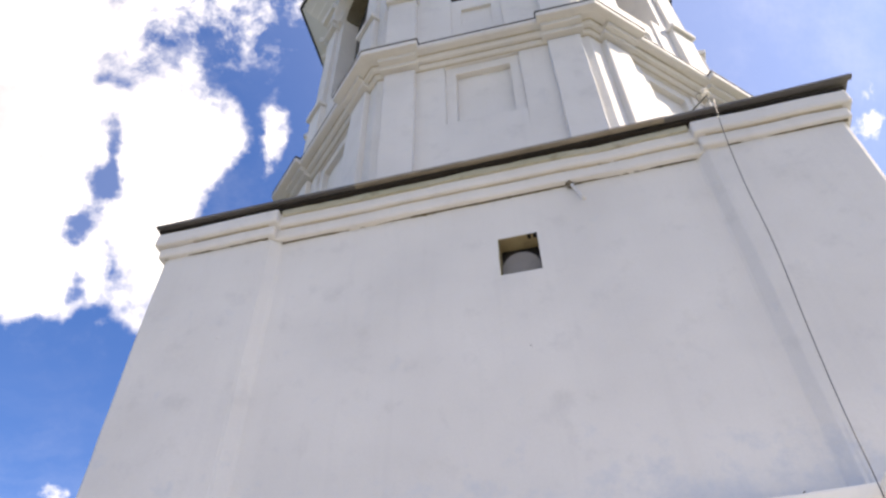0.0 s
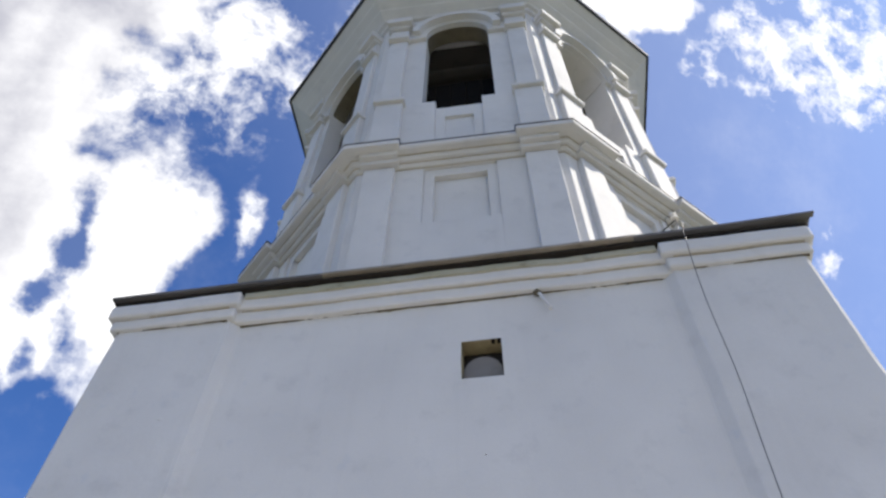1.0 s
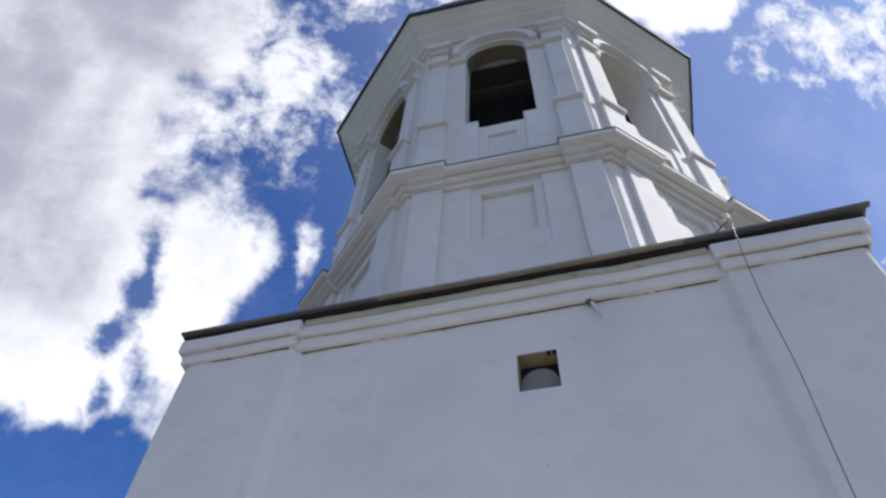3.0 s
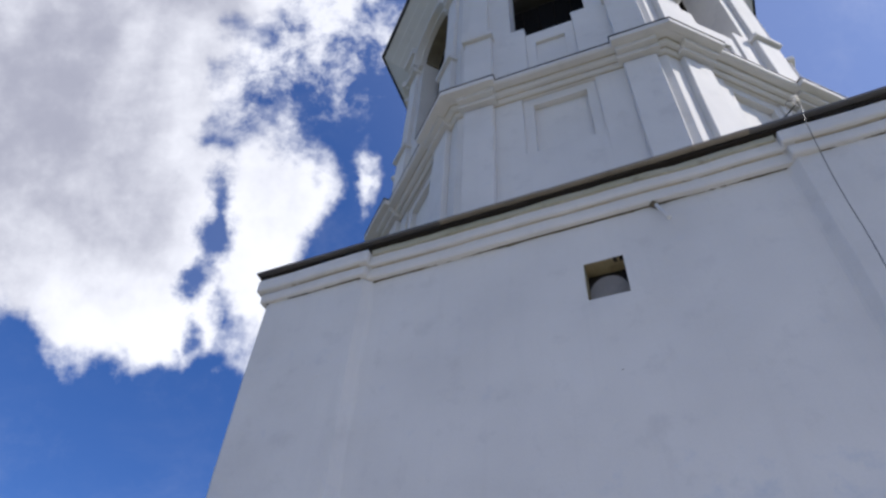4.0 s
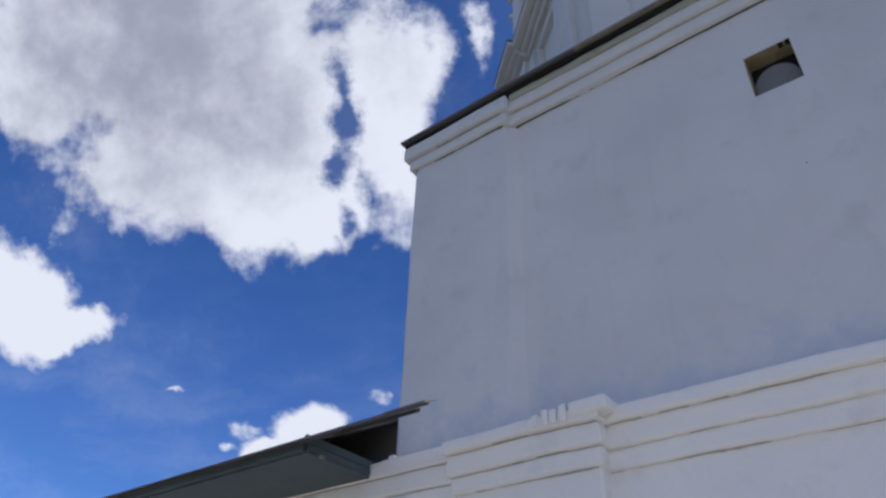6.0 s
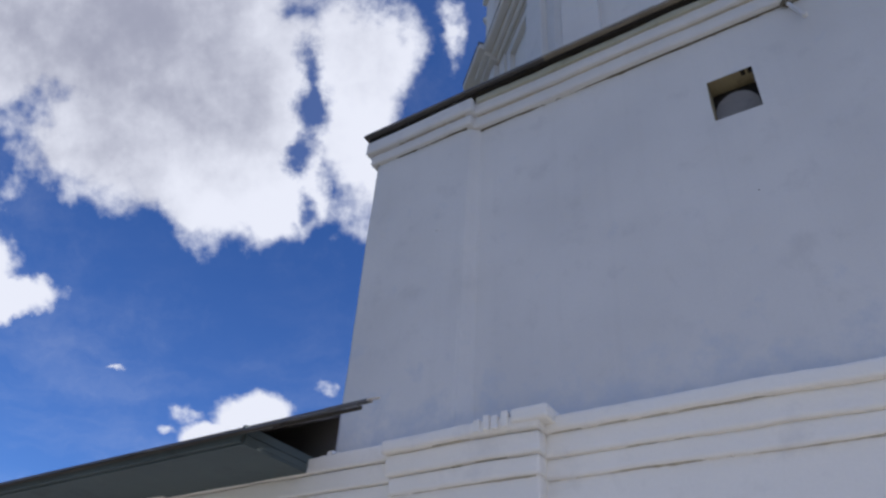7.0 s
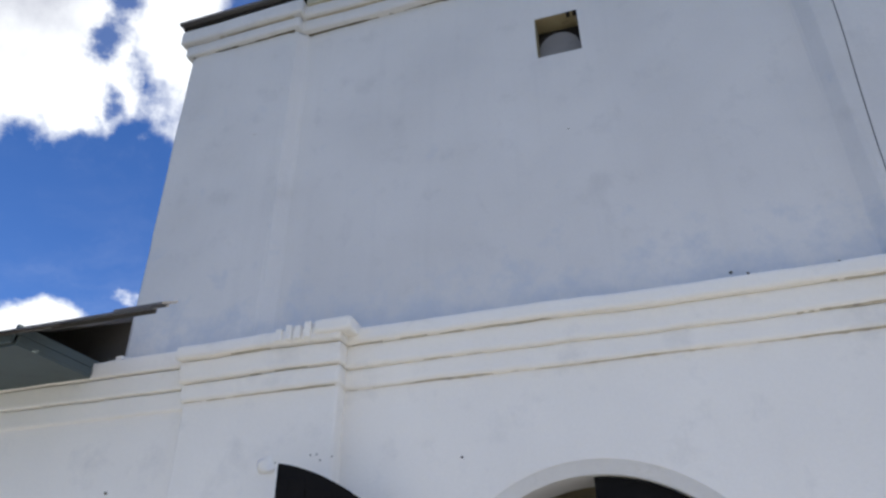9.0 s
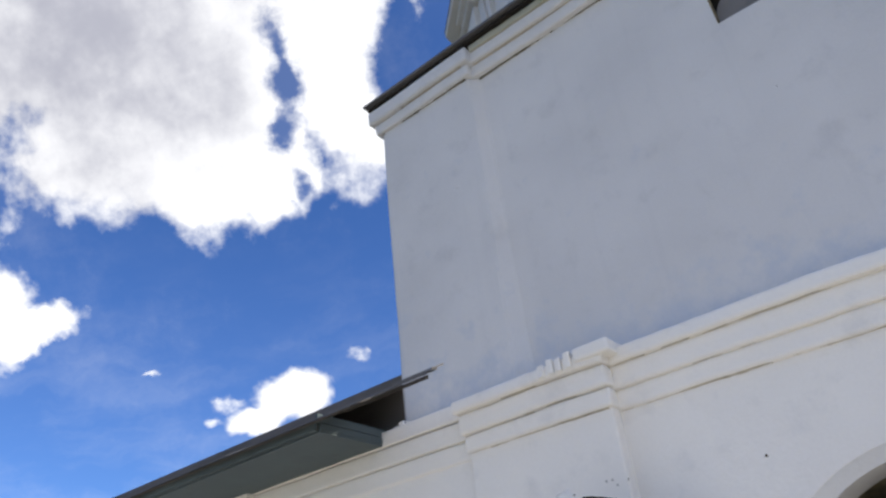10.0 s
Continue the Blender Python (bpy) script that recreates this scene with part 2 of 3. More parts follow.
def wobble(bm, amount, scale=1.3, seed=0.0):
    """Uneven hand-laid plaster: shifts each vertex a little by a field that follows its place."""
    if amount:
        for v in bm.verts:
            n = noise.noise_vector(v.co * scale + Vector((seed, 3.1, 7.7)))
            f = noise.noise_vector(v.co * scale * 5 + Vector((1.3, seed, 2.2)))
            v.co += amount * n + 0.35 * amount * f


def slice_bm(bm, step):
    for ax in range(3):
        lo, hi = min(v.co[ax] for v in bm.verts), max(v.co[ax] for v in bm.verts)
        n = int((hi - lo) / step)
        nrm = [0, 0, 0]
        nrm[ax] = 1
        for k in range(1, n + 1):
            p = [0, 0, 0]
            p[ax] = lo + (hi - lo) * k / (n + 1)
            bmesh.ops.bisect_plane(bm, geom=bm.verts[:] + bm.edges[:] + bm.faces[:], plane_co=p, plane_no=nrm)


def box_bm(x0, x1, y0, y1, z0, z1, bevel=0.012, step=0.0, rough=0.0, seed=0.0):
    bm = bmesh.new()
    bmesh.ops.create_cube(bm, size=1)
    for v in bm.verts:
        v.co = Vector(((x0 + x1) / 2 + v.co.x * (x1 - x0), (y0 + y1) / 2 + v.co.y * (y1 - y0), (z0 + z1) / 2 + v.co.z * (z1 - z0)))
    if bevel:
        bmesh.ops.bevel(bm, geom=bm.edges[:], offset=bevel, segments=2, profile=0.5, affect="EDGES")
    if step:
        slice_bm(bm, step)
    wobble(bm, rough, 1.3, seed)
    return bm


def block(name, x0, x1, y0, y1, z0, z1, mat, parent, bevel=0.014, step=0.35, rough=0.007, seed=0.0, label=""):
    return part(name, box_bm(x0, x1, y0, y1, z0, z1, bevel, step, rough, seed), mat, parent, label)


def prism_bm(plan, z0, z1):
    """An upright prism on a plan of (x, y) points."""
    bm = bmesh.new()
    lo = [bm.verts.new((x, y, z0)) for x, y in plan]
    hi = [bm.verts.new((x, y, z1)) for x, y in plan]
    bm.faces.new(lo)
    bm.faces.new(hi)
    for k in range(len(plan)):
        j = (k + 1) % len(plan)
        bm.faces.new((lo[k], lo[j], hi[j], hi[k]))
    return bm


def profile_bm(outline, y0, y1):
    """A slab across y on an outline of (x, z) points."""
    bm = bmesh.new()
    a = [bm.verts.new((x, y0, z)) for x, z in outline]
    b = [bm.verts.new((x, y1, z)) for x, z in outline]
    bm.faces.new(a)
    bm.faces.new(b)
    for k in range(len(outline)):
        j = (k + 1) % len(outline)
        bm.faces.new((a[k], a[j], b[j], b[k]))
    return bm


def arch_strip_bm(cx, zc, r0, r1, y0, y1, a0=0.0, a1=180.0, n=24, y0i=None):
    """A curved strip between the radii r0 and r1, from the angle a0 to a1; y0i: the front's place on the inner curve."""
    bm = bmesh.new()
    rows = []
    y0i = y0 if y0i is None else y0i
    for k in range(n + 1):
        a = radians(a0 + (a1 - a0) * k / n)
        c, s = math.cos(a), math.sin(a)
        rows.append([bm.verts.new((cx + r * c, y, zc + r * s)) for r, y in ((r0, y0i), (r1, y0), (r1, y1), (r0, y1))])
    for p, q in zip(rows, rows[1:]):
        for k in range(4):
            bm.faces.new((p[k], p[(k + 1) % 4], q[(k + 1) % 4], q[k]))
    bm.faces.new(rows[0])
    bm.faces.new(rows[-1])
    return bm


def arch_top_outline(cx, w, zs, r, z_top, n=20):
    """The outline (x, z) of the masonry over a round arch."""
    pts = [(cx - w, z_top), (cx - w, zs)]
    pts += [(cx + r * math.cos(radians(180 - 180 * k / n)), zs + r * math.sin(radians(180 * k / n))) for k in range(n + 1)]
    pts += [(cx + w, zs), (cx + w, z_top)]
    return pts


# ---- ground ----
bm = bmesh.new()
bmesh.ops.create_grid(bm, x_segments=60, y_segments=60, size=600)
for v in bm.verts:
    r = math.hypot(v.co.x, v.co.y)
    v.co.z = -0.02 if r < 40 else -0.02 + 0.6 * noise.noise(v.co * 0.02)
ground = mesh_ob("ground", bm, GROUND)
tagged(ground, "sunlit short grass round the church", "ground", kind="structure")

# unseen pale patch added to reflect sunlight up onto the lower wall
bm = bmesh.new()
bmesh.ops.create_circle(bm, cap_ends=True, segments=48, radius=1)
for v in bm.verts:
    f = 1 + 0.12 * noise.noise(v.co * 2)
    v.co = Vector((-1 + 13 * f * v.co.x, -6 + 8.5 * f * v.co.y, 0.0))
bounce_patch = mesh_ob("bounce_patch", bm, BOUNCE)
tagged(bounce_patch, "unseen pale ground patch, added to bounce light onto the tower", "pavement", kind="structure")

# ---- bell tower, square base ----
tower = thing("bell_tower", "white plastered brick bell tower, octagon on a square base", "bell tower")
HX, DEEP, PANEL = 4.51, 8.9, 2.88     # half width, depth, half width of the sunk panel
PIL = -0.12                            # face of the corner pilasters
WALL_TOP = 9.1

NX0, NX1, NZ0, NZ1 = 0.18, 0.67, 7.32, 7.93     # the square niche

cx_n, cz_n = (NX0 + NX1) / 2, (NZ0 + NZ1) / 2


def panel_bm():
    """The sunk front panel with the niche cut through it."""
    bm = bmesh.new()
    xs = [-PANEL - 0.02, NX0, NX1, PANEL + 0.02]
    zs = [0.0, NZ0, NZ1, WALL_TOP]
    def cuts(v, step=0.3):
        out = []
        for a, b in zip(v, v[1:]):
            n = max(1, int((b - a) / step))
            out += [a + (b - a) * k / n for k in range(n)]
        return out + [v[-1]]
    gx, gz = cuts(xs), cuts([3.6] + zs[1:])
    vs = {(i, k): bm.verts.new((x, 0.0, z)) for i, x in enumerate(gx) for k, z in enumerate(gz)}
    for i in range(len(gx) - 1):
        for k in range(len(gz) - 1):
            mx, mz = (gx[i] + gx[i + 1]) / 2, (gz[k] + gz[k + 1]) / 2
            if NX0 < mx < NX1 and NZ0 < mz < NZ1:
                continue
            bm.faces.new((vs[i, k], vs[i + 1, k], vs[i + 1, k + 1], vs[i, k + 1]))
    for v in bm.verts:
        d = 0.012 * noise.noise(v.co * 0.9) + 0.006 * noise.noise(v.co * 3.1)
        v.co.y += d
        if abs(v.co.x - (NX0 + NX1) / 2) < 0.27 and abs(v.co.z - (NZ0 + NZ1) / 2) < 0.33:
            v.co += Vector((0.012 * noise.noise(v.co * 9), 0, 0.012 * noise.noise(v.co * 7 + Vector((4, 4, 4)))))
    # reveal of the outer edges, turned back into the wall
    edge = [e for e in bm.edges if e.is_boundary and not all(abs(v.co.x - cx_n) < 0.3 and abs(v.co.z - cz_n) < 0.36 for v in e.verts)]
    made = bmesh.ops.extrude_edge_only(bm, edges=edge)
    for v in made["geom"]:
        if isinstance(v, bmesh.types.BMVert):
            v.co.y = 0.42
    return bm

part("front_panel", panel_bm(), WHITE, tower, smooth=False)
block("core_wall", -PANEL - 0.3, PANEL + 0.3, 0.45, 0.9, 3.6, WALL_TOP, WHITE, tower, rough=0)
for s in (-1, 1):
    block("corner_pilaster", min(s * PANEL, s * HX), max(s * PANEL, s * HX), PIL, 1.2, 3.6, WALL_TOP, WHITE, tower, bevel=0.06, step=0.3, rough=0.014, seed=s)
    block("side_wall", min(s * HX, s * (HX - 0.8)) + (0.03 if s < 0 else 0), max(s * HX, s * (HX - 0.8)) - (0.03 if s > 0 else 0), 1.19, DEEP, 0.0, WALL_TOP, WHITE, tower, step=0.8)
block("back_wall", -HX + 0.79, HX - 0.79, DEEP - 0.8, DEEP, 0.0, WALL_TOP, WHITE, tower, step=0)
block("base_vault", -HX + 0.79, HX - 0.79, 0.9, DEEP - 0.8, 8.6, WALL_TOP - 0.02, WHITE, tower, step=0)

# soft, splayed returns between the pilasters and the sunk panel
for s in (-1, 1):
    plan = [(s * (PANEL + 0.05), PIL + 0.002), (s * (PANEL + 0.01), PIL + 0.006), (s * (PANEL - 0.10), -0.008), (s * (PANEL - 0.13), 0.004), (s * (PANEL - 0.13), 0.1), (s * (PANEL + 0.05), 0.1)]
    bm = prism_bm(plan, 3.7, 8.68)
    slice_bm(bm, 0.25)
    wobble(bm, 0.012, 1.1, s)
    part("pilaster_return", bm, WHITE, tower)

# cornice of the base: two corbelled bands, breaking forward over the pilasters
for z0, z1, out in ((8.69, 8.875, 0.07), (8.885, 9.12, 0.14)):
    block("cornice_band", -PANEL + 0.02, PANEL - 0.02, -out - 0.02, 0.3, z0 - 0.015, z1 - 0.004, WHITE, tower, bevel=0.022, step=0.28, rough=0.014)
    for s in (-1, 1):
        a, b = s * (PANEL - out * 0.7), s * (HX + out)
        block("cornice_band", min(a, b), max(a, b), PIL - out, DEEP, z0, z1, WHITE, tower, bevel=0.03, step=0.28, rough=0.014)

# tin roof of the base: folded eave and four slopes up to the octagon
EAVE = 0.175
def eave_lift(x):
    """The sheet curls up a little towards the one corner."""
    return 0.055 * max(0.0, (x - 1.5) / 3.2) ** 2


def hip_roof_bm():
    bm = bmesh.new()
    o = [(-HX - EAVE, PIL - EAVE), (HX + EAVE + 0.06, PIL - EAVE - 0.03), (HX + EAVE, DEEP + EAVE), (-HX - EAVE, DEEP + EAVE)]
    i = [(-3.0, 1.4), (3.0, 1.4), (3.0, 7.4), (-3.0, 7.4)]
    a = [bm.verts.new((x, y, 9.224)) for x, y in o]
    b = [bm.verts.new((x, y, 9.245)) for x, y in o]
    c = [bm.verts.new((x, y, 10.0)) for x, y in i]
    d = [bm.verts.new((x, y, 9.3)) for x, y in i]
    for k in range(4):
        j = (k + 1) % 4
        bm.faces.new((a[k], a[j], b[j], b[k]))
        bm.faces.new((b[k], b[j], c[j], c[k]))
        bm.faces.new((c[k], c[j], d[j], d[k]))
        bm.faces.new((d[k], d[j], a[j], a[k]))
    slice_bm(bm, 0.6)
    for v in bm.verts:
        if v.co.z < 9.25:
            v.co.z += eave_lift(v.co.x) + 0.012 * noise.noise(Vector((v.co.x * 1.4, v.co.y * 1.4, 0)))
    return bm
part("base_roof", hip_roof_bm(), TIN, tower, "grey sheet metal roof with folded eave")

TIN_WARM = surface("rusty_tin", (0.36, 0.31, 0.25), (0.24, 0.21, 0.17), (0.11, 0.09, 0.07), rough=0.65, metal=0.2, bump=0.3, scale=2.0)
xe, rnd = -HX - EAVE - 0.004, random.Random(5)
while xe < HX + EAVE:
    xn = min(xe + rnd.uniform(1.0, 1.7), HX + EAVE + 0.064)
    zj = rnd.uniform(-0.012, 0.008)
    bm = box_bm(xe, xn + 0.03, PIL - EAVE - 0.016, PIL - EAVE + 0.062, 9.212 + zj, 9.252 + zj, 0.005, 0.3, 0.004, xe)
    for v in bm.verts:
        v.co.z += eave_lift(v.co.x)
        v.co.y -= 0.03 * max(0.0, v.co.x) / 4.7
    part("eave_fold", bm, TIN_WARM if -3.0 < xe < 2.2 else TIN, tower)
    xe = xn
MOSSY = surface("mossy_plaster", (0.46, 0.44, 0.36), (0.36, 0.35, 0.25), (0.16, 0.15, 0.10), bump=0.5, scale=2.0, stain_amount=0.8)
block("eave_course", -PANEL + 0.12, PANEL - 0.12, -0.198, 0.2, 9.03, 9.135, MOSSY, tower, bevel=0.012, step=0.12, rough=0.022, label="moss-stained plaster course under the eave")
# black sheet that paints the deep shade below the overhang
part("eave_shade", prism_bm([(-HX - EAVE + 0.03, PIL - EAVE + 0.045), (HX + EAVE - 0.03, PIL - EAVE + 0.045), (HX + EAVE - 0.03, 0.4), (-HX - EAVE + 0.03, 0.4)], 9.165, 9.19), NEAR_BLACK, tower, "black sheet for the shade under the eave")


def shaded_joint(x0, x1, y, z, parent, seed=0.0, big=0.022, mat=None):
    """A crumbled, dirty joint: a ragged strip of lost mortar just proud of the wall, coloured dark for the band's shade
    too.
    """
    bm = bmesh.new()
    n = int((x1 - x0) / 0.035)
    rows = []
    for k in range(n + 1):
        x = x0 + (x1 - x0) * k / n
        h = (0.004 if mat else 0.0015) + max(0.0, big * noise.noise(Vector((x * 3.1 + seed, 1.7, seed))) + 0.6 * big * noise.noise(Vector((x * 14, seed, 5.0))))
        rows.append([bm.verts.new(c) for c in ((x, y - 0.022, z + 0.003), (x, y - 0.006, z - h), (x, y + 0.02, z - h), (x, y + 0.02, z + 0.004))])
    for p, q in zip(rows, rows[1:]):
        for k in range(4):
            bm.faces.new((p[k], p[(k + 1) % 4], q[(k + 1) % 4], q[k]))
    part("shaded_joint", bm, mat or DIRT_SHADE, parent)


shaded_joint(-PANEL + 0.1, PANEL - 0.1, 0.0, 8.672, tower, 1.0, 0.03)
shaded_joint(-PANEL + 0.1, PANEL - 0.1, -0.09, 8.868, tower, 2.0, 0.012, PALE_DIRT_SHADE)
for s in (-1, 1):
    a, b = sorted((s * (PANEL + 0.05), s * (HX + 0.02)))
    shaded_joint(a, b, PIL, 8.69, tower, 3.0 + s, 0.03)
    shaded_joint(a, b, PIL - 0.07, 8.885, tower, 6.0 + s, 0.012, PALE_DIRT_SHADE)

# niche with its grey arched plate
block("niche_lintel", NX0 - 0.05, NX1 + 0.05, 0.006, 0.44, NZ1, NZ1 + 0.12, BRICK, tower, bevel=0.004, step=0.1, rough=0.012, label="bare brick lintel of the niche")
block("niche_side", NX0 - 0.08, NX0 + 0.006, 0.006, 0.44, NZ0 - 0.03, NZ1, BRICK, tower, bevel=0.004, step=0.1, rough=0.01)
block("niche_side", NX1 - 0.006, NX1 + 0.08, 0.006, 0.44, NZ0 - 0.03, NZ1, BRICK, tower, bevel=0.004, step=0.1, rough=0.01)
block("niche_floor", NX0 - 0.05, NX1 + 0.05, 0.006, 0.44, NZ0 - 0.1, NZ0, BRICK, tower, bevel=0.004, step=0.1, rough=0.01)
cxn, wn = (NX0 + NX1) / 2, (NX1 - NX0) / 2 - 0.012
pl = [(cxn - wn, NZ0), (cxn + wn, NZ0)] + [(cxn + wn * math.cos(radians(a)), NZ0 + 0.20 + 0.26 * math.sin(radians(a))) for a in range(0, 181, 10)]
rnd = random.Random(31)
for x0, w, z in ((NX1 - 0.13, 0.05, NZ1 + 0.01), (NX1 - 0.06, 0.06, NZ1 + 0.012)):
    block("brick", x0, x0 + w, -0.008, 0.08, z - 0.012, z + rnd.uniform(0.015, 0.03), NEAR_BLACK, tower, bevel=0.006, step=0.03, rough=0.012)
# shade in the gap round the plate, painted as a black block
block("niche_shade", NX0 - 0.05, NX1 + 0.05, 0.24, 0.44, NZ0 - 0.03, NZ1 + 0.03, NEAR_BLACK, tower, bevel=0, step=0.1, rough=0.012, label="black block for the shade behind the niche plate")
part("niche_plate", profile_bm(pl, 0.13, 0.17), PLATE, tower, "grey plate with an arched top set in the niche")

# ---- octagon ----
OX, OY, PHI = 0.09, 4.407, 0.02
E0, A0, S0, H0 = 1.91, 4.05, 4.50, 1.58
PLAN = [(-S0, -H0), (-E0, -A0), (E0, -A0), (S0, -H0), (S0, H0), (E0, A0), (-E0, A0), (-S0, H0)]
TURN = Matrix.Translation((OX, OY, 0)) @ Matrix.Rotation(PHI, 4, "Z")


def offset_plan(d):
    """The octagon's plan moved outwards by d."""
    out = []
    n = len(PLAN)
    lines = []
    for k in range(n):
        a, b = Vector(PLAN[k]), Vector(PLAN[(k + 1) % n])
        t = (b - a).normalized()
        nrm = Vector((t.y, -t.x))
        lines.append((a + nrm * d, t))
    for k in range(n):
        (p, t), (q, u) = lines[k - 1], lines[k]
        den = t.x * u.y - t.y * u.x
        s = ((q - p).x * u.y - (q - p).y * u.x) / den
        out.append(p + t * s)
    return out


def face_matrix(k):
    a, b = Vector(PLAN[k]), Vector(PLAN[(k + 1) % 8])
    t = (b - a).normalized()
    c = (a + b) / 2
    m = Matrix(((t.x, -t.y, 0, c.x), (t.y, t.x, 0, c.y), (0, 0, 1, 0), (0, 0, 0, 1)))
    return TURN @ m, (b - a).length / 2


def ring_bm(levels, inner):
    """Rings of the octagon: levels of (offset, z), closed on the inside at the offset inner."""
    bm = bmesh.new()
    rows = [[bm.verts.new((*p, z)) for p in offset_plan(d)] for d, z in levels + [(inner, levels[-1][1]), (inner, levels[0][1])]]
    for r, q in zip(rows, rows[1:] + rows[:1]):
        for k in range(8):
            j = (k + 1) % 8
            bm.faces.new((r[k], r[j], q[j], q[k]))
    bm.transform(TURN)
    return bm


def corner_bm(k, reach0, reach1, out, back, z0, z1):
    """A band that breaks forward round the corner k, reaching along both faces."""
    v_out, v_in = offset_plan(out), offset_plan(back)
    p, n = Vector(PLAN[k]), len(PLAN)
    ta = (Vector(PLAN[k]) - Vector(PLAN[k - 1])).normalized()
    tb = (Vector(PLAN[(k + 1) % n]) - Vector(PLAN[k])).normalized()
    na, nb = Vector((ta.y, -ta.x)), Vector((tb.y, -tb.x))
    plan = [p - ta * reach0 + na * out, v_out[k], p + tb * reach1 + nb * out, p + tb * reach1 + nb * back, v_in[k], p - ta * reach0 + na * back]
    bm = prism_bm([(q.x, q.y) for q in plan], z0, z1)
    bmesh.ops.bevel(bm, geom=bm.edges[:], offset=0.012, segments=1, affect="EDGES")
    bm.transform(TURN)
    return bm


Z_BASE, Z_CORN, Z_LEDGE, Z_SILL, Z_SPRING, Z_TOP = 9.2, 12.95, 15.9, 15.62, 19.93, 20.9
R_OPEN, THICK = 0.80, 0.46


def on_face(name, bm, m, mat, parent=tower, label="", rough=0.008, seed=0.0):
    bm.transform(m)
    wobble(bm, rough, 1.3, seed)
    return part(name, bm, mat, parent, label)


def fbox(x0, x1, v0, v1, z0, z1, bevel=0.012, step=0.5):
    """A box on a face: x along it, v outwards, z up."""
    return box_bm(x0, x1, -v1, -v0, z0, z1, bevel, step)


def trapezoid(x0, x1, slope0, slope1, v_out, v_in, z0, z1):
    d = v_out - v_in
    return prism_bm([(x0, -v_out), (x1, -v_out), (x1 - slope1 * d, -v_in), (x0 + slope0 * d, -v_in)], z0, z1)


BARE = surface("bare_arch_brick", (0.20, 0.17, 0.12), (0.14, 0.12, 0.085), (0.08, 0.07, 0.05), bump=0.6, scale=2.5, stain_amount=0.7)
T8 = math.tan(radians(22.5))
for k in range(8):
    m, hw = face_matrix(k)
    q = hw / 1.91
    deepness = 0.82 if k == 2 else THICK
    mg = 0.15 if k % 2 else 0.27
    # lower storey: wall round a sunk panel in two steps
    pw, p0, p1 = 0.665 * q, 11.2, 12.97
    for s in (-1, 1):
        bm = trapezoid(-hw, -pw, T8, 0, 0, -deepness, Z_BASE, 13.2) if s < 0 else trapezoid(pw, hw, 0, T8, 0, -deepness, Z_BASE, 13.2)
        on_face("octagon_wall", bm, m, WHITE, seed=k)
    on_face("octagon_wall", fbox(-pw, pw, -deepness, 0, Z_BASE, p0, 0, 0.5), m, WHITE, seed=k)
    on_face("octagon_wall", fbox(-pw, pw, -deepness, 0, p1, 13.2, 0, 0.5), m, WHITE, seed=k)
    iw = 0.48 * q
    for a, b in ((-pw, -iw), (iw, pw)):
        on_face("panel_frame", fbox(a, b, -deepness, -0.05, p0, p1, 0.004, 0), m, WHITE, seed=k)
    on_face("panel_frame", fbox(-iw, iw, -deepness, -0.05, p1 - 0.22, p1, 0.004, 0), m, WHITE, seed=k)
    on_face("sunk_panel", fbox(-iw, iw, -deepness, -0.16, p0, p1 - 0.22, 0.004, 0), m, WHITE, seed=k)
    for s in (-1, 1):
        a, b = s * (hw - mg - 0.57), s * (hw - mg)
        on_face("pilaster", fbox(min(a, b), max(a, b), -0.1, 0.11, Z_BASE, Z_CORN, 0.016, 0.4), m, WHITE, seed=k)
    # upper storey: sill wall, piers, arch
    on_face("sill_wall", fbox(-R_OPEN, R_OPEN, -deepness, -0.12, 13.2, Z_SILL, 0, 0.5), m, WHITE, seed=k)
    sw = 0.5
    for a, b in ((-R_OPEN - 0.02, -sw), (sw, R_OPEN + 0.02)):
        on_face("sill_block", fbox(a, b, -0.3, 0.0, 13.2, Z_SILL + 0.3, 0.012, 0.5), m, WHITE, seed=k)
    on_face("sill_frame", fbox(-sw, -0.3, -0.2, -0.05, 13.2, Z_SILL + 0.02, 0.006, 0), m, WHITE, seed=k)
    on_face("sill_frame", fbox(0.3, sw, -0.2, -0.05, 13.2, Z_SILL + 0.02, 0.006, 0), m, WHITE, seed=k)
    on_face("sill_frame", fbox(-0.3, 0.3, -0.2, -0.05, 15.2, Z_SILL + 0.02, 0.006, 0), m, WHITE, seed=k)
    on_face("sill_frame", fbox(-0.3, 0.3, -0.2, -0.05, 13.2, 14.6, 0.006, 0), m, WHITE, seed=k)
    for s in (-1, 1):
        bm = trapezoid(-hw, -R_OPEN, T8, 0, 0, -deepness, 13.2, Z_TOP + 0.2) if s < 0 else trapezoid(R_OPEN, hw, 0, T8, 0, -deepness, 13.2, Z_TOP + 0.2)
        on_face("pier", bm, m, WHITE, seed=k)
    on_face("arch_wall", profile_bm(arch_top_outline(0, R_OPEN, Z_SPRING, R_OPEN, Z_TOP + 0.2), 0.0, deepness), m, WHITE, rough=0)
    # face 2 takes a paler material: its sunlight is put into the colour
    on_face("arch_lining", arch_strip_bm(0, Z_SPRING, R_OPEN - 0.025, R_OPEN + 0.02, 0.05, deepness - 0.01), m, GREY_LIME if k == 2 else BARE, rough=0, label="weathered plaster lining under the arch, sunlit face coloured paler")
    on_face("arch_molding", arch_strip_bm(0, Z_SPRING, R_OPEN - 0.01, R_OPEN + 0.15, -0.09, 0.1), m, WHITE, rough=0)
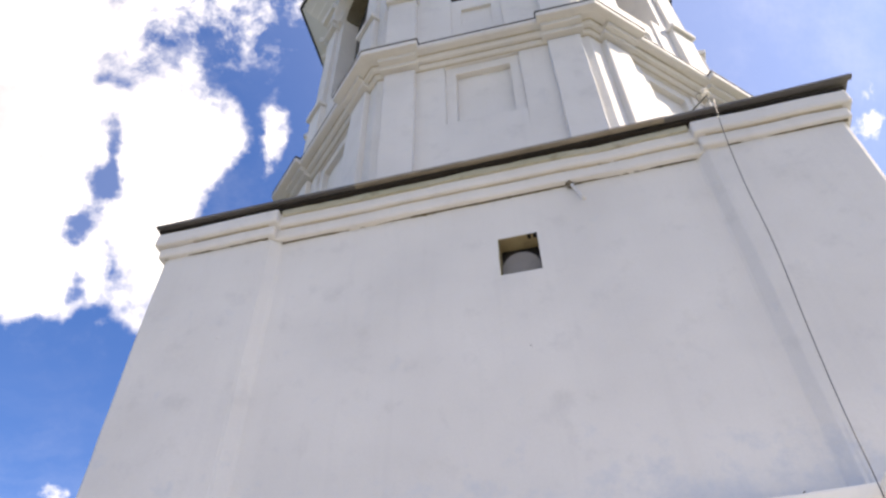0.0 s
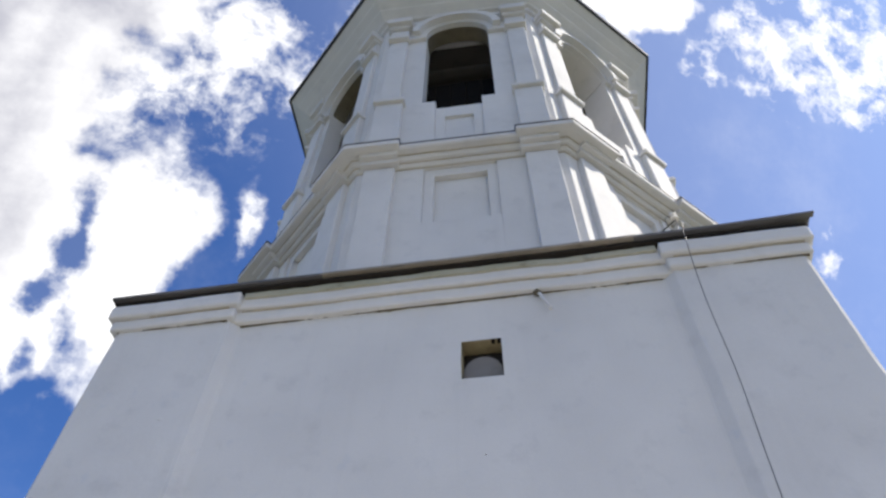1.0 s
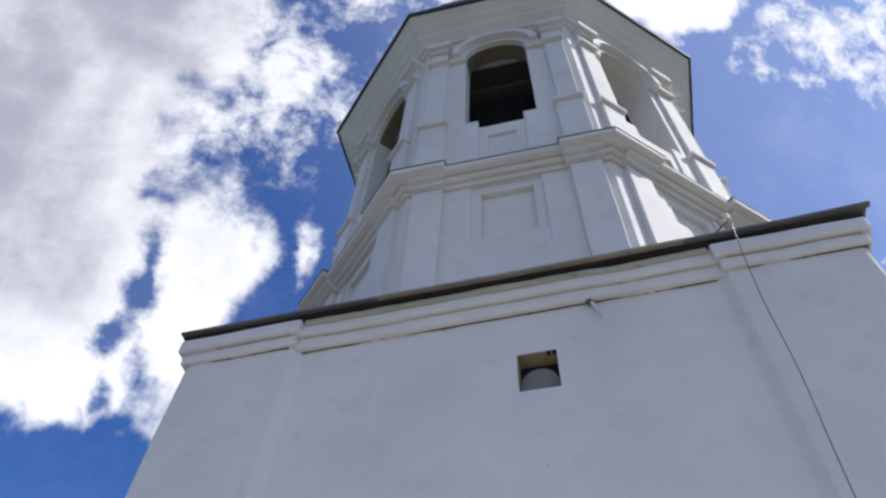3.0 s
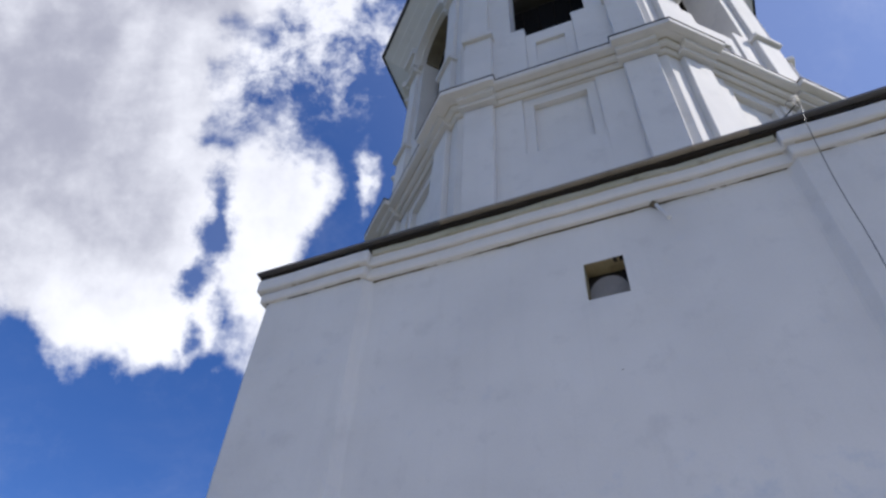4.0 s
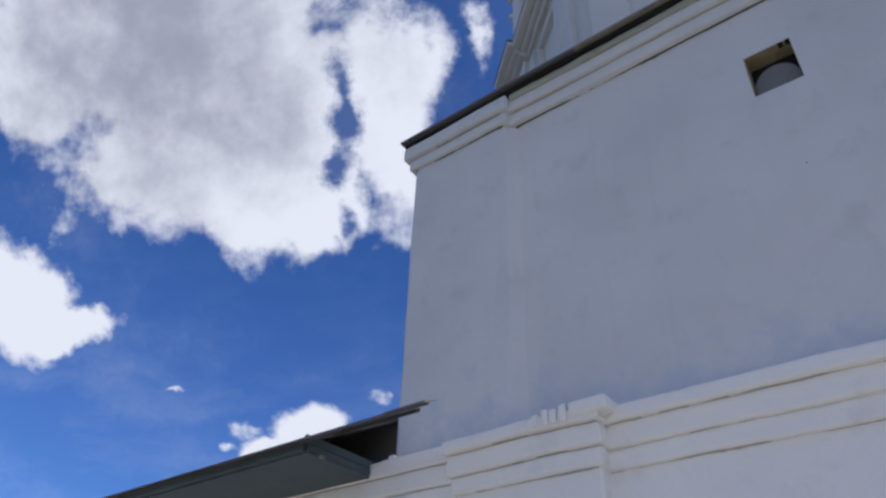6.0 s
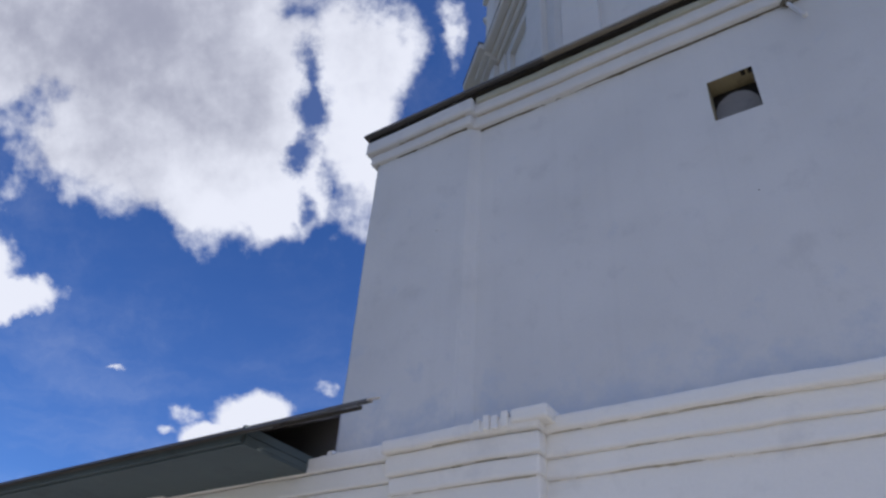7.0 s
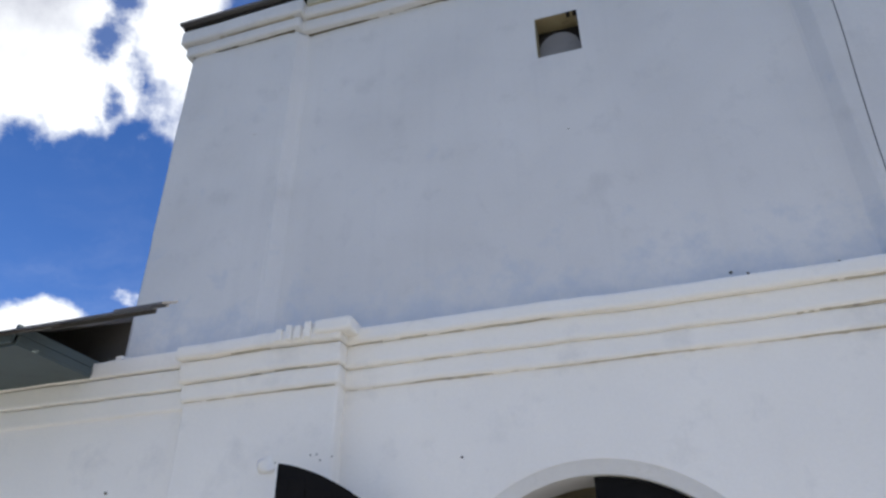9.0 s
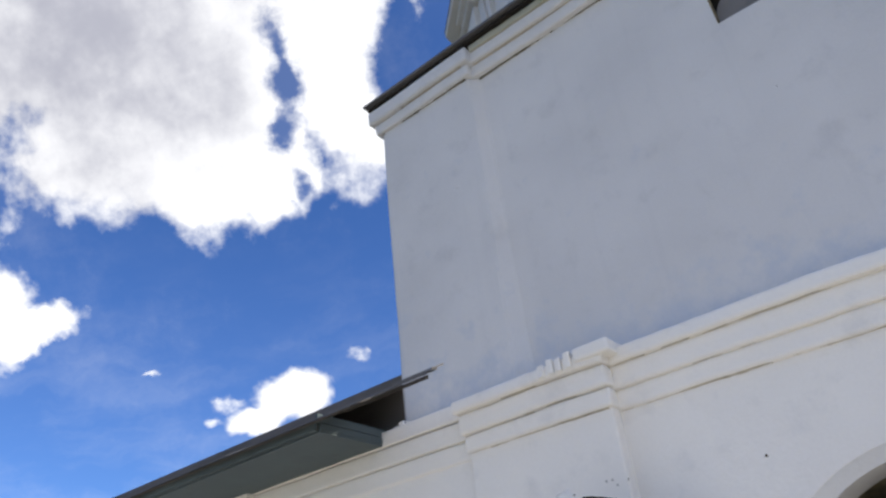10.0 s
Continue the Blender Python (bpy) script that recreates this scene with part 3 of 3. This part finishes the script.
    on_face("arch_molding", arch_strip_bm(0, Z_SPRING, R_OPEN + 0.15, R_OPEN + 0.34, -0.27, 0.1), m, WHITE, rough=0)
    for s in (-1, 1):
        def side(a, b, v0, v1, z0, z1, name, bevel=0.014, under=tower):
            x0, x1 = s * a, s * b
            return on_face(name, fbox(min(x0, x1), max(x0, x1), v0, v1, z0, z1, bevel, 0.4), m, WHITE, under, seed=k)
        i0, i1 = hw - mg - 0.56, hw - mg + 0.03
        foot = side(i0, i1, -0.1, 0.13, 13.2, Z_LEDGE - 0.14, "pedestal")
        side(i0 - 0.05, i1 + 0.05, -0.1, 0.22, Z_LEDGE - 0.14, Z_LEDGE, "ledge", 0.03, foot)
        shaft = side(i0 + 0.08, i1 - 0.05, -0.1, 0.10, Z_LEDGE, 19.66, "upper_pilaster")
        side(i0 + 0.03, i1, -0.1, 0.24, 19.66, 19.84, "capital", 0.018, shaft)
        side(i0 + 0.07, i1 - 0.04, -0.1, 0.14, 19.84, 20.40, "capital", 0.014, shaft)
        side(i0 + 0.03, i1, -0.1, 0.24, 20.40, 20.54, "capital", 0.018, shaft)
        side(i0 - 0.03, i1 + 0.05, -0.1, 0.37, 20.54, 20.82, "capital", 0.018, shaft)
        side(R_OPEN - 0.01, i0 + 0.1, -0.1, 0.12, Z_SPRING - 0.17, Z_SPRING + 0.02, "impost", 0.02)

# unseen boards added over the far openings to keep light out of the belfry
for k in range(3, 8):
    m, hw = face_matrix(k)
    for j in range(4):
        on_face("blocking_board", fbox(-R_OPEN + 0.39 * j, -R_OPEN + 0.39 * (j + 1) - 0.004, -0.4, -0.36, Z_SILL, Z_SPRING + R_OPEN, 0.004, 0), m, NEAR_BLACK, rough=0)

# cornice between the storeys, breaking forward at the corners
for z0, z1, d, e in ((13.0, 13.10, 0.08, 0.0), (13.10, 13.21, 0.19, 0.08), (13.21, 13.34, 0.36, 0.19)):
    part("cornice_band", ring_bm([(d - 0.03, z0), (d, z0 + 0.03), (d, z1 - 0.01), (d - 0.02, z1)], -0.3), WHITE, tower)
    # crevice grime and underside shade, both put into this ring's colour
    part("shaded_joint", ring_bm([(e - 0.03, z0 - 0.014), (e + 0.012, z0 - 0.012), (e + 0.02, z0 + 0.003), (e - 0.02, z0 + 0.006)], -0.2), PALE_DIRT_SHADE, tower)
    for k in range(8):
        if d > 0.3:
            r0, r1 = (0.84, 0.96) if k % 2 == 0 else (0.96, 0.84)
            part("cornice_break", corner_bm(k, r0, r1, d + 0.11, -0.2, z0 + 0.004, z1 + 0.004), WHITE, tower)
        else:
            m, hw = face_matrix(k)
            for s in (-1, 1):
                g = 0.0 if k % 2 else 0.12
                a, b = sorted((s * (hw - g - 0.80 + 0.1 * (d - 0.08)), s * (hw - g - 0.08)))
                on_face("cornice_break", fbox(a, b, -0.1, d + 0.13, z0 + 0.003, z1 + 0.003, 0.014, 0.5), m, WHITE, seed=k)
part("flashing", ring_bm([(0.36, 13.352), (0.37, 13.354), (0.37, 13.364), (0.36, 13.366)], -0.02), TIN, tower, "thin dark metal flashing")
for k in range(8):
    part("flashing", corner_bm(k, 0.86 if k % 2 == 0 else 0.98, 0.98 if k % 2 == 0 else 0.86, 0.485, 0.02, 13.35, 13.366), TIN, tower)

# flaring main cornice and dark roof
EAVE_PROFILE = [(0.02, 20.98), (0.09, 20.99), (0.10, 21.13), (0.20, 21.16), (0.23, 21.23), (0.44, 21.42), (0.455, 21.47), (0.66, 21.66), (0.675, 21.71), (0.86, 21.89), (0.90, 21.955)]
part("main_cornice", ring_bm(EAVE_PROFILE, -0.7), WHITE, tower)
part("roof_eave", ring_bm([(0.88, 21.955), (0.97, 21.95), (0.985, 22.11), (0.93, 22.14)], 0.2), DARK_TIN, tower, "dark metal eave")

def tent_bm():
    bm = bmesh.new()
    rows = [[bm.verts.new((*(p * f), z)) for p in offset_plan(0.93)] for f, z in ((0.99, 22.1), (0.915, 22.8), (0.872, 24.4), (0.77, 27.0), (0.60, 29.6), (0.36, 31.6), (0.16, 33.5), (0.07, 35.0), (0.045, 41.8))]
    for r, s in zip(rows, rows[1:]):
        for k in range(8):
            bm.faces.new((r[k], r[(k + 1) % 8], s[(k + 1) % 8], s[k]))
    bm.faces.new(rows[-1])
    bm.faces.new(rows[0])
    bm.transform(TURN)
    return bm
part("roof", tent_bm(), DARK_TIN, tower, "dark sheet metal octagonal roof")

bm = bmesh.new()
bmesh.ops.create_uvsphere(bm, u_segments=24, v_segments=14, radius=0.30, matrix=Matrix.Translation((0.42, 4.41, 42.5)))
bmesh.ops.create_cone(bm, cap_ends=True, segments=20, radius1=0.24, radius2=0.14, depth=0.5, matrix=Matrix.Translation((0.42, 4.41, 42.0)))
bmesh.ops.create_cone(bm, cap_ends=True, segments=12, radius1=0.06, radius2=0.05, depth=3.0, matrix=Matrix.Translation((0.42, 4.41, 44.2)))
part("finial", bm, GOLD, tower, "gilded ball finial", smooth=True)

# inside of the belfry: floor, vault and bell beams
part("belfry_floor", prism_bm([tuple((TURN @ Vector((*p, 0)))[:2]) for p in offset_plan(-0.6)], 14.9, 15.1), OLD_WOOD, tower)
part("belfry_ceiling", prism_bm([tuple((TURN @ Vector((*p, 0)))[:2]) for p in offset_plan(-0.5)], 21.0, 21.2), OLD_WOOD, tower)
block("bell_beam", -1.75, 1.85, 1.42, 1.62, 20.25, 20.45, OLD_WOOD, tower, step=0.8)
for k in range(9):
    block("screen_board", -1.8 + 0.41 * k, -1.41 + 0.41 * k, 1.5 + 0.01 * (k % 2), 1.54 + 0.01 * (k % 2), 15.1, 19.55, BLACK, tower, bevel=0.004, step=0, rough=0)
for y in (4.4, 6.6):
    block("bell_beam", -2.6, 2.7, y - 0.13, y + 0.13, 19.2, 19.5, OLD_WOOD, tower, step=0.8)

# ---- lower storey front, with the arched doorway ----
lower = thing("church_porch_wall", "limewashed lower wall with stepped cornice and arched doorway", "wall", kind="structure")
AX, AR, AZ = 0.27, 1.33, 1.46
LY = -0.03
AW = AR + 0.11
for a, b in ((-3.6, AX - AW), (AX + AW, 4.9)):
    block("lower_wall", a, b, LY, 0.6, 0.0, 4.1, LIME, lower, bevel=0, step=0.3, rough=0.008)
bm = profile_bm(arch_top_outline(AX, AW, AZ, AW, 4.1, 36), LY, 0.6)
part("lower_wall", bm, LIME, lower)
# greyer than the jambs: a dimmer underside is painted into the arch's colour
part("arch_reveal", arch_strip_bm(AX, AZ, AR, AW + 0.004, LY + 0.004, 0.5, 0, 180, 40, LY + 0.05), GREY_LIME, lower)
for s in (-1, 1):
    x0, x1 = AX + s * AR, AX + s * (AW + 0.004)
    part("jamb", prism_bm([(x1, LY + 0.004), (x0, LY + 0.05), (x0, 0.5), (x1, 0.5)], 0.0, AZ), LIME, lower)

# left and right pilasters of the lower storey
for a, b in ((-3.58, -1.92), (3.02, 4.7)):
    block("lower_pilaster", a, b, -0.19, 0.2, 0.0, 3.75, LIME, lower, bevel=0.02, step=0.3, rough=0.012)

# three stepped bands; they break forward over the pilasters
for z0, z1, out in ((3.715, 3.897, 0.05), (3.90, 4.112, 0.10), (4.115, 4.25, 0.17)):
    block("cornice_band", -1.95, 3.05, LY - out, 0.2, z0 - 0.01, z1, LIME, lower, bevel=0.028, step=0.14, rough=0.02)
    for a, b in ((-3.58, -1.92), (3.02, 4.7)):
        block("cornice_band", a - out * 0.35, b + out * 0.45, -0.19 - out, 0.2, z0, z1, LIME, lower, bevel=0.028, step=0.14, rough=0.02)
# strips that carry joint stains and the shade beneath each step
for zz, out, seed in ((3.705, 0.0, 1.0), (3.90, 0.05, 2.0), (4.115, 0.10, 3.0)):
    shaded_joint(-1.9, 3.0, LY - out, zz - 0.002, lower, seed, 0.016, PALE_DIRT_SHADE)
    shaded_joint(-3.56, -1.94, -0.19 - out, zz + 0.008, lower, seed + 4, 0.016, PALE_DIRT_SHADE)
block("cap_block", -2.12, -1.73, -0.40, 0.1, 4.17, 4.31, LIME, lower, bevel=0.03, step=0.1, rough=0.02)
for x, h in ((-2.51, 0.015), (-2.40, 0.04), (-2.31, 0.025), (-2.21, 0.045)):
    block("brick", x, x + 0.07, -0.385, -0.15, 4.14, 4.25 + h, LIME, lower, bevel=0.015, step=0.05, rough=0.02, seed=x)
block("ledge_slab", -3.6, 4.7, -0.1, 0.3, 4.1, 4.26, LIME, lower, step=0.3)


# doorway: one leaf closed, one swung out, a dim passage behind
def leaf_bm(w, z_bottom, zs, thick, sag=1.0):
    """A leaf with a quarter-round top, z highest at x = 0; sag narrows its shoulder."""
    pts = [(0.0, z_bottom), (w, z_bottom)] + [(w * math.cos(radians(a)) ** sag, zs + w * math.sin(radians(a))) for a in range(0, 90, 5)] + [(0.0, zs + w)]
    return profile_bm(pts, -thick / 2, thick / 2)


door = thing("door_1", "black boarded double door with round top, one leaf swung open", "door", (AX, 0.12, 0), kind="structure")
part("door_leaf", leaf_bm(AR - 0.01, 0.02, AZ, 0.06), BLACK, door)
opened = part("door_leaf", leaf_bm(AR - 0.01, 0.02, AZ + 0.1, 0.07, 1.22), BLACK, door, "open black leaf")
hinge, tip = Vector((AX - AR, -0.06, 0)), Vector((-2.09, -0.78, 0))
d = (hinge - tip).normalized()
opened.matrix_basis = Matrix.Translation(tip - Vector((AX, 0.12, 0))) @ Matrix.Rotation(math.atan2(d.y, d.x), 4, "Z")
for z in (0.5, 1.35, 2.1):
    part("batten", box_bm(0.06, AR * 0.75, -0.066, -0.034, z, z + 0.13, 0.008), BLACK, opened)
for k in range(6):
    x0 = 0.012 + 0.215 * k
    top = AZ + 0.1 + (AR - 0.01) * math.sqrt(max(0.0, 1 - ((x0 + 0.2) / AR) ** (2 / 1.22))) - 0.07
    part("board", box_bm(x0, x0 + 0.205, -0.048, -0.03, 0.04, max(top, 0.5), 0.008, 0.4, 0.003, k), BLACK, opened)
part("stile", box_bm(0.0, 0.09, -0.062, -0.033, 0.05, AZ + AR - 0.03, 0.008), BLACK, opened)
passage = thing("passage", "dim plastered passage behind the doorway", "passage", kind="structure")
for name, b in (("passage_wall", (AX - AR - 0.3, AX - AR, 0.6, 5.0, 0, 3.2)), ("passage_wall", (AX + AR, AX + AR + 0.3, 0.6, 5.0, 0, 3.2)), ("passage_wall", (AX - AR, AX + AR, 4.8, 5.0, 0, 3.2)), ("passage_ceiling", (AX - AR, AX + AR, 0.6, 5.0, 2.82, 3.2))):
    block(name, *b, BRICK, passage, step=0)

# ---- annex: long low wall and roof running away from the tower ----
annex = thing("annex", "limewashed low annex with a grey tin roof and boarded eaves", "building")
XF = -26.0
block("annex_wall", XF, -3.5, -0.13, 0.6, 0.0, 4.22, LIME, annex, bevel=0.015, step=0.4, rough=0.012)
for z0, z1, out in ((3.66, 3.86, 0.03), (3.87, 4.08, 0.06), (4.09, 4.27, 0.09)):
    block("cornice_band", XF, -3.55, -0.13 - out, 0.1, z0, z1, LIME, annex, bevel=0.02, step=0.3, rough=0.014)
for x in (-8.7, -14.5, -20.5):
    block("annex_pilaster", x, x + 1.55, -0.3, 0.1, 0.0, 4.12, LIME, annex, bevel=0.02, step=0.4, rough=0.012)
SLOPE, EY, EZ = 0.5, -1.3, 4.175


def roof_slab_bm(x0, x1, y0, y1, lift, thick):
    f = lambda y: EZ + SLOPE * (y - EY) + lift
    bm = bmesh.new()
    v = [bm.verts.new((x, y, f(y) + h)) for h in (0, thick) for x, y in ((x0, y0), (x1, y0), (x1, y1), (x0, y1))]
    for q in ((0, 1, 2, 3), (4, 5, 6, 7), (0, 1, 5, 4), (1, 2, 6, 5), (2, 3, 7, 6), (3, 0, 4, 7)):
        bm.faces.new([v[i] for i in q])
    return bm


n = 0
y = EY + 0.03
while y < 1.2:
    part("roof_board", roof_slab_bm(XF, -4.56 if y > -1.0 else -4.2, y, y + 0.15, -0.02 + 0.006 * (n % 2), 0.025), ROOF_WOOD, annex)
    y, n = y + 0.155, n + 1
for k in range(14):
    x1 = -4.56 - 1.6 * k
    part("roof_sheet", roof_slab_bm(x1 - 1.64, x1, EY - 0.03, 4.4, 0.012 + 0.006 * (k % 2), 0.012), TIN, annex)
part("roof_strip", roof_slab_bm(-4.6, -3.16, EY - 0.04, EY + 0.17, 0.006, 0.022), TIN, annex, "loose metal strip on the roof's edge")
part("roof_strip", roof_slab_bm(-3.55, -3.05, EY - 0.05, EY + 0.14, 0.028, 0.02), TIN, annex, "bent end of the metal strip")
part("strip_batten", roof_slab_bm(-4.3, -3.22, EY + 0.04, EY + 0.10, -0.045, 0.04), OLD_WOOD, annex)
block("attic_boarding", XF, -4.53, 0.05, 0.10, 4.2, 5.0, ROOF_WOOD, annex, bevel=0.004, step=0, rough=0)
for k, x in enumerate((-4.62, -4.52, -4.41)):
    block("brick", x, x + 0.09, -0.2, -0.05, 4.25, 4.29 + 0.035 * (k % 2), LIME, annex, bevel=0.015, step=0.05, rough=0.02)
block("soffit", XF, -4.77, EY + 0.13, -0.1, 4.10, 4.125, BOARD, annex, bevel=0.003, step=0, rough=0)
block("soffit_end", -4.80, -4.762, EY + 0.13, -0.1, 4.125, 4.20, BOARD, annex, bevel=0.004, step=0, rough=0)
block("soffit_end", -4.81, -4.768, EY + 0.10, -0.1, 4.208, 4.30, BOARD, annex, bevel=0.004, step=0, rough=0)
block("fascia", XF, -4.80, EY + 0.08, EY + 0.12, 4.12, 4.24, BOARD, annex, bevel=0.003, step=0, rough=0)

# ---- cable and bracket on the tower ----
def tube(name, pts, r, mat, parent=None):
    cu = bpy.data.curves.new(name, "CURVE")
    cu.dimensions, cu.bevel_depth, cu.bevel_resolution = "3D", r, 2
    sp = cu.splines.new("BEZIER")
    sp.bezier_points.add(len(pts) - 1)
    for p, c in zip(sp.bezier_points, pts):
        p.co, p.handle_left_type, p.handle_right_type = c, "AUTO", "AUTO"
    cu.materials.append(mat)
    ob = new(name, cu)
    ob.parent = parent
    return ob


cable = tagged(tube("cable", [(3.91, 1.77, 12.54), (3.5, 0.7, 10.85), (3.2, -0.25, 9.5), (3.14, -0.36, 9.27), (3.11, -0.38, 9.1), (3.06, -0.27, 8.0), (3.04, -0.25, 6.8), (2.97, -0.25, 5.7), (2.92, -0.28, 4.9), (2.88, -0.36, 4.2), (2.87, -0.3, 3.4), (2.87, -0.25, 0.1)], 0.0055, WIRE), "thin grey steel cable hanging down the tower wall", "cable")
hook = bmesh.new()
bmesh.ops.create_cone(hook, cap_ends=True, segments=12, radius1=0.022, radius2=0.026, depth=0.46, matrix=Matrix.Translation((0, 0, -0.25)))
bmesh.ops.create_uvsphere(hook, u_segments=10, v_segments=8, radius=0.034, matrix=Matrix.Translation((0, 0, -0.48)))
bracket = tagged(mesh_ob("bracket", hook, WHITE), "short white painted iron bracket under the cornice", "bracket")
bracket.matrix_world = Matrix.Translation((1.19, -0.03, 8.68)) @ Vector((0.10, -0.10, -0.4)).to_track_quat("-Z", "Y").to_matrix().to_4x4()
part("wall_plate", box_bm(-0.06, 0.05, -0.05, 0.03, -0.06, 0.02, 0.012, 0.03, 0.008), DIRT_SHADE, bracket, "rusty plate at its head")

insulator = thing("insulator", "small white porcelain insulator that ties the cable to the tower", "insulator", (3.93, 1.79, 12.5))
insulator.rotation_euler = (0, 0, radians(43.6))
spool = bmesh.new()
for r, h in ((0.07, 0.0), (0.045, 0.05), (0.07, 0.10), (0.035, 0.15)):
    bmesh.ops.create_cone(spool, cap_ends=True, segments=16, radius1=r, radius2=r * 0.92, depth=0.05, matrix=Matrix.Translation((0, 0, h)))
part("spool", spool, LIME, insulator)
part("pin", box_bm(-0.012, 0.012, -0.02, 0.36, -0.05, -0.025, 0.004), WIRE, insulator, "iron pin driven into the wall")
tube("wire_loop", [(-0.03, 0.02, 0.06), (-0.16, 0.06, -0.02), (-0.20, 0.08, -0.25), (-0.08, 0.06, -0.42), (0.05, 0.03, -0.2), (0.02, 0.0, 0.05)], 0.007, WIRE, insulator)

lump = bmesh.new()
bmesh.ops.create_uvsphere(lump, u_segments=16, v_segments=10, radius=1, matrix=Matrix.Diagonal((0.10, 0.022, 0.075, 1)))
wobble(lump, 0.035, 13, 2.0)
plaster_lump = tagged(mesh_ob("plaster_lump", lump, LIME, smooth=True), "rough dab of limewashed plaster on the pilaster", "plaster")
plaster_lump.location = (-2.55, -0.195, 3.03)


def stud(x, y, z, r=0.012, mat=None):
    bm = bmesh.new()
    bmesh.ops.create_uvsphere(bm, u_segments=8, v_segments=6, radius=r, matrix=Matrix.Translation((x, y, z)))
    wobble(bm, r * 0.4, 40)
    return mesh_ob("stud", bm, mat or DIRT_SHADE)


for p in ((-2.13, 3.09), (-2.07, 3.09), (-1.92, 3.06), (-2.03, 3.04), (-2.47, 3.05)):
    tagged(stud(p[0], -0.195, p[1], 0.0075), "rusty iron stud driven into the limewashed wall", "stud", "studs in the wall")
for x, y, z, r in ((0.42, -0.003, 6.25, 0.007), (1.62, -0.005, 4.36, 0.014), (1.75, -0.005, 4.33, 0.012), (2.45, -0.005, 4.32, 0.015), (-4.31, -0.135, 2.92, 0.014), (4.05, -0.19, 8.93, 0.03), (-0.79, -0.035, 3.0, 0.012)):
    tagged(stud(x, y, z, r), "small dark chip in the white plaster", "chip", "chips in the plaster")

rnd = random.Random(12)
for k in range(16):
    x = rnd.uniform(-2.4, 2.7)
    ob = stud(0, 0, 0, rnd.uniform(0.008, 0.018))
    ob.location, ob.scale = (x, -0.012 - rnd.uniform(0, 0.04), 4.262 + rnd.uniform(0, 0.03)), (rnd.uniform(1.0, 4.5), 0.8, 0.8)
    tagged(ob, "crumb of dark dirt on the ledge at the wall's foot", "dirt", "crumbs on the ledge")
ob = stud(0, 0, 0, 0.02, GREY_LIME)
ob.location, ob.scale, ob.rotation_euler = (-3.3, -0.124, 7.05), (2.6, 0.5, 0.7), (0, 0.2, 0)
tagged(ob, "shallow grey scar in the white plaster", "scar")
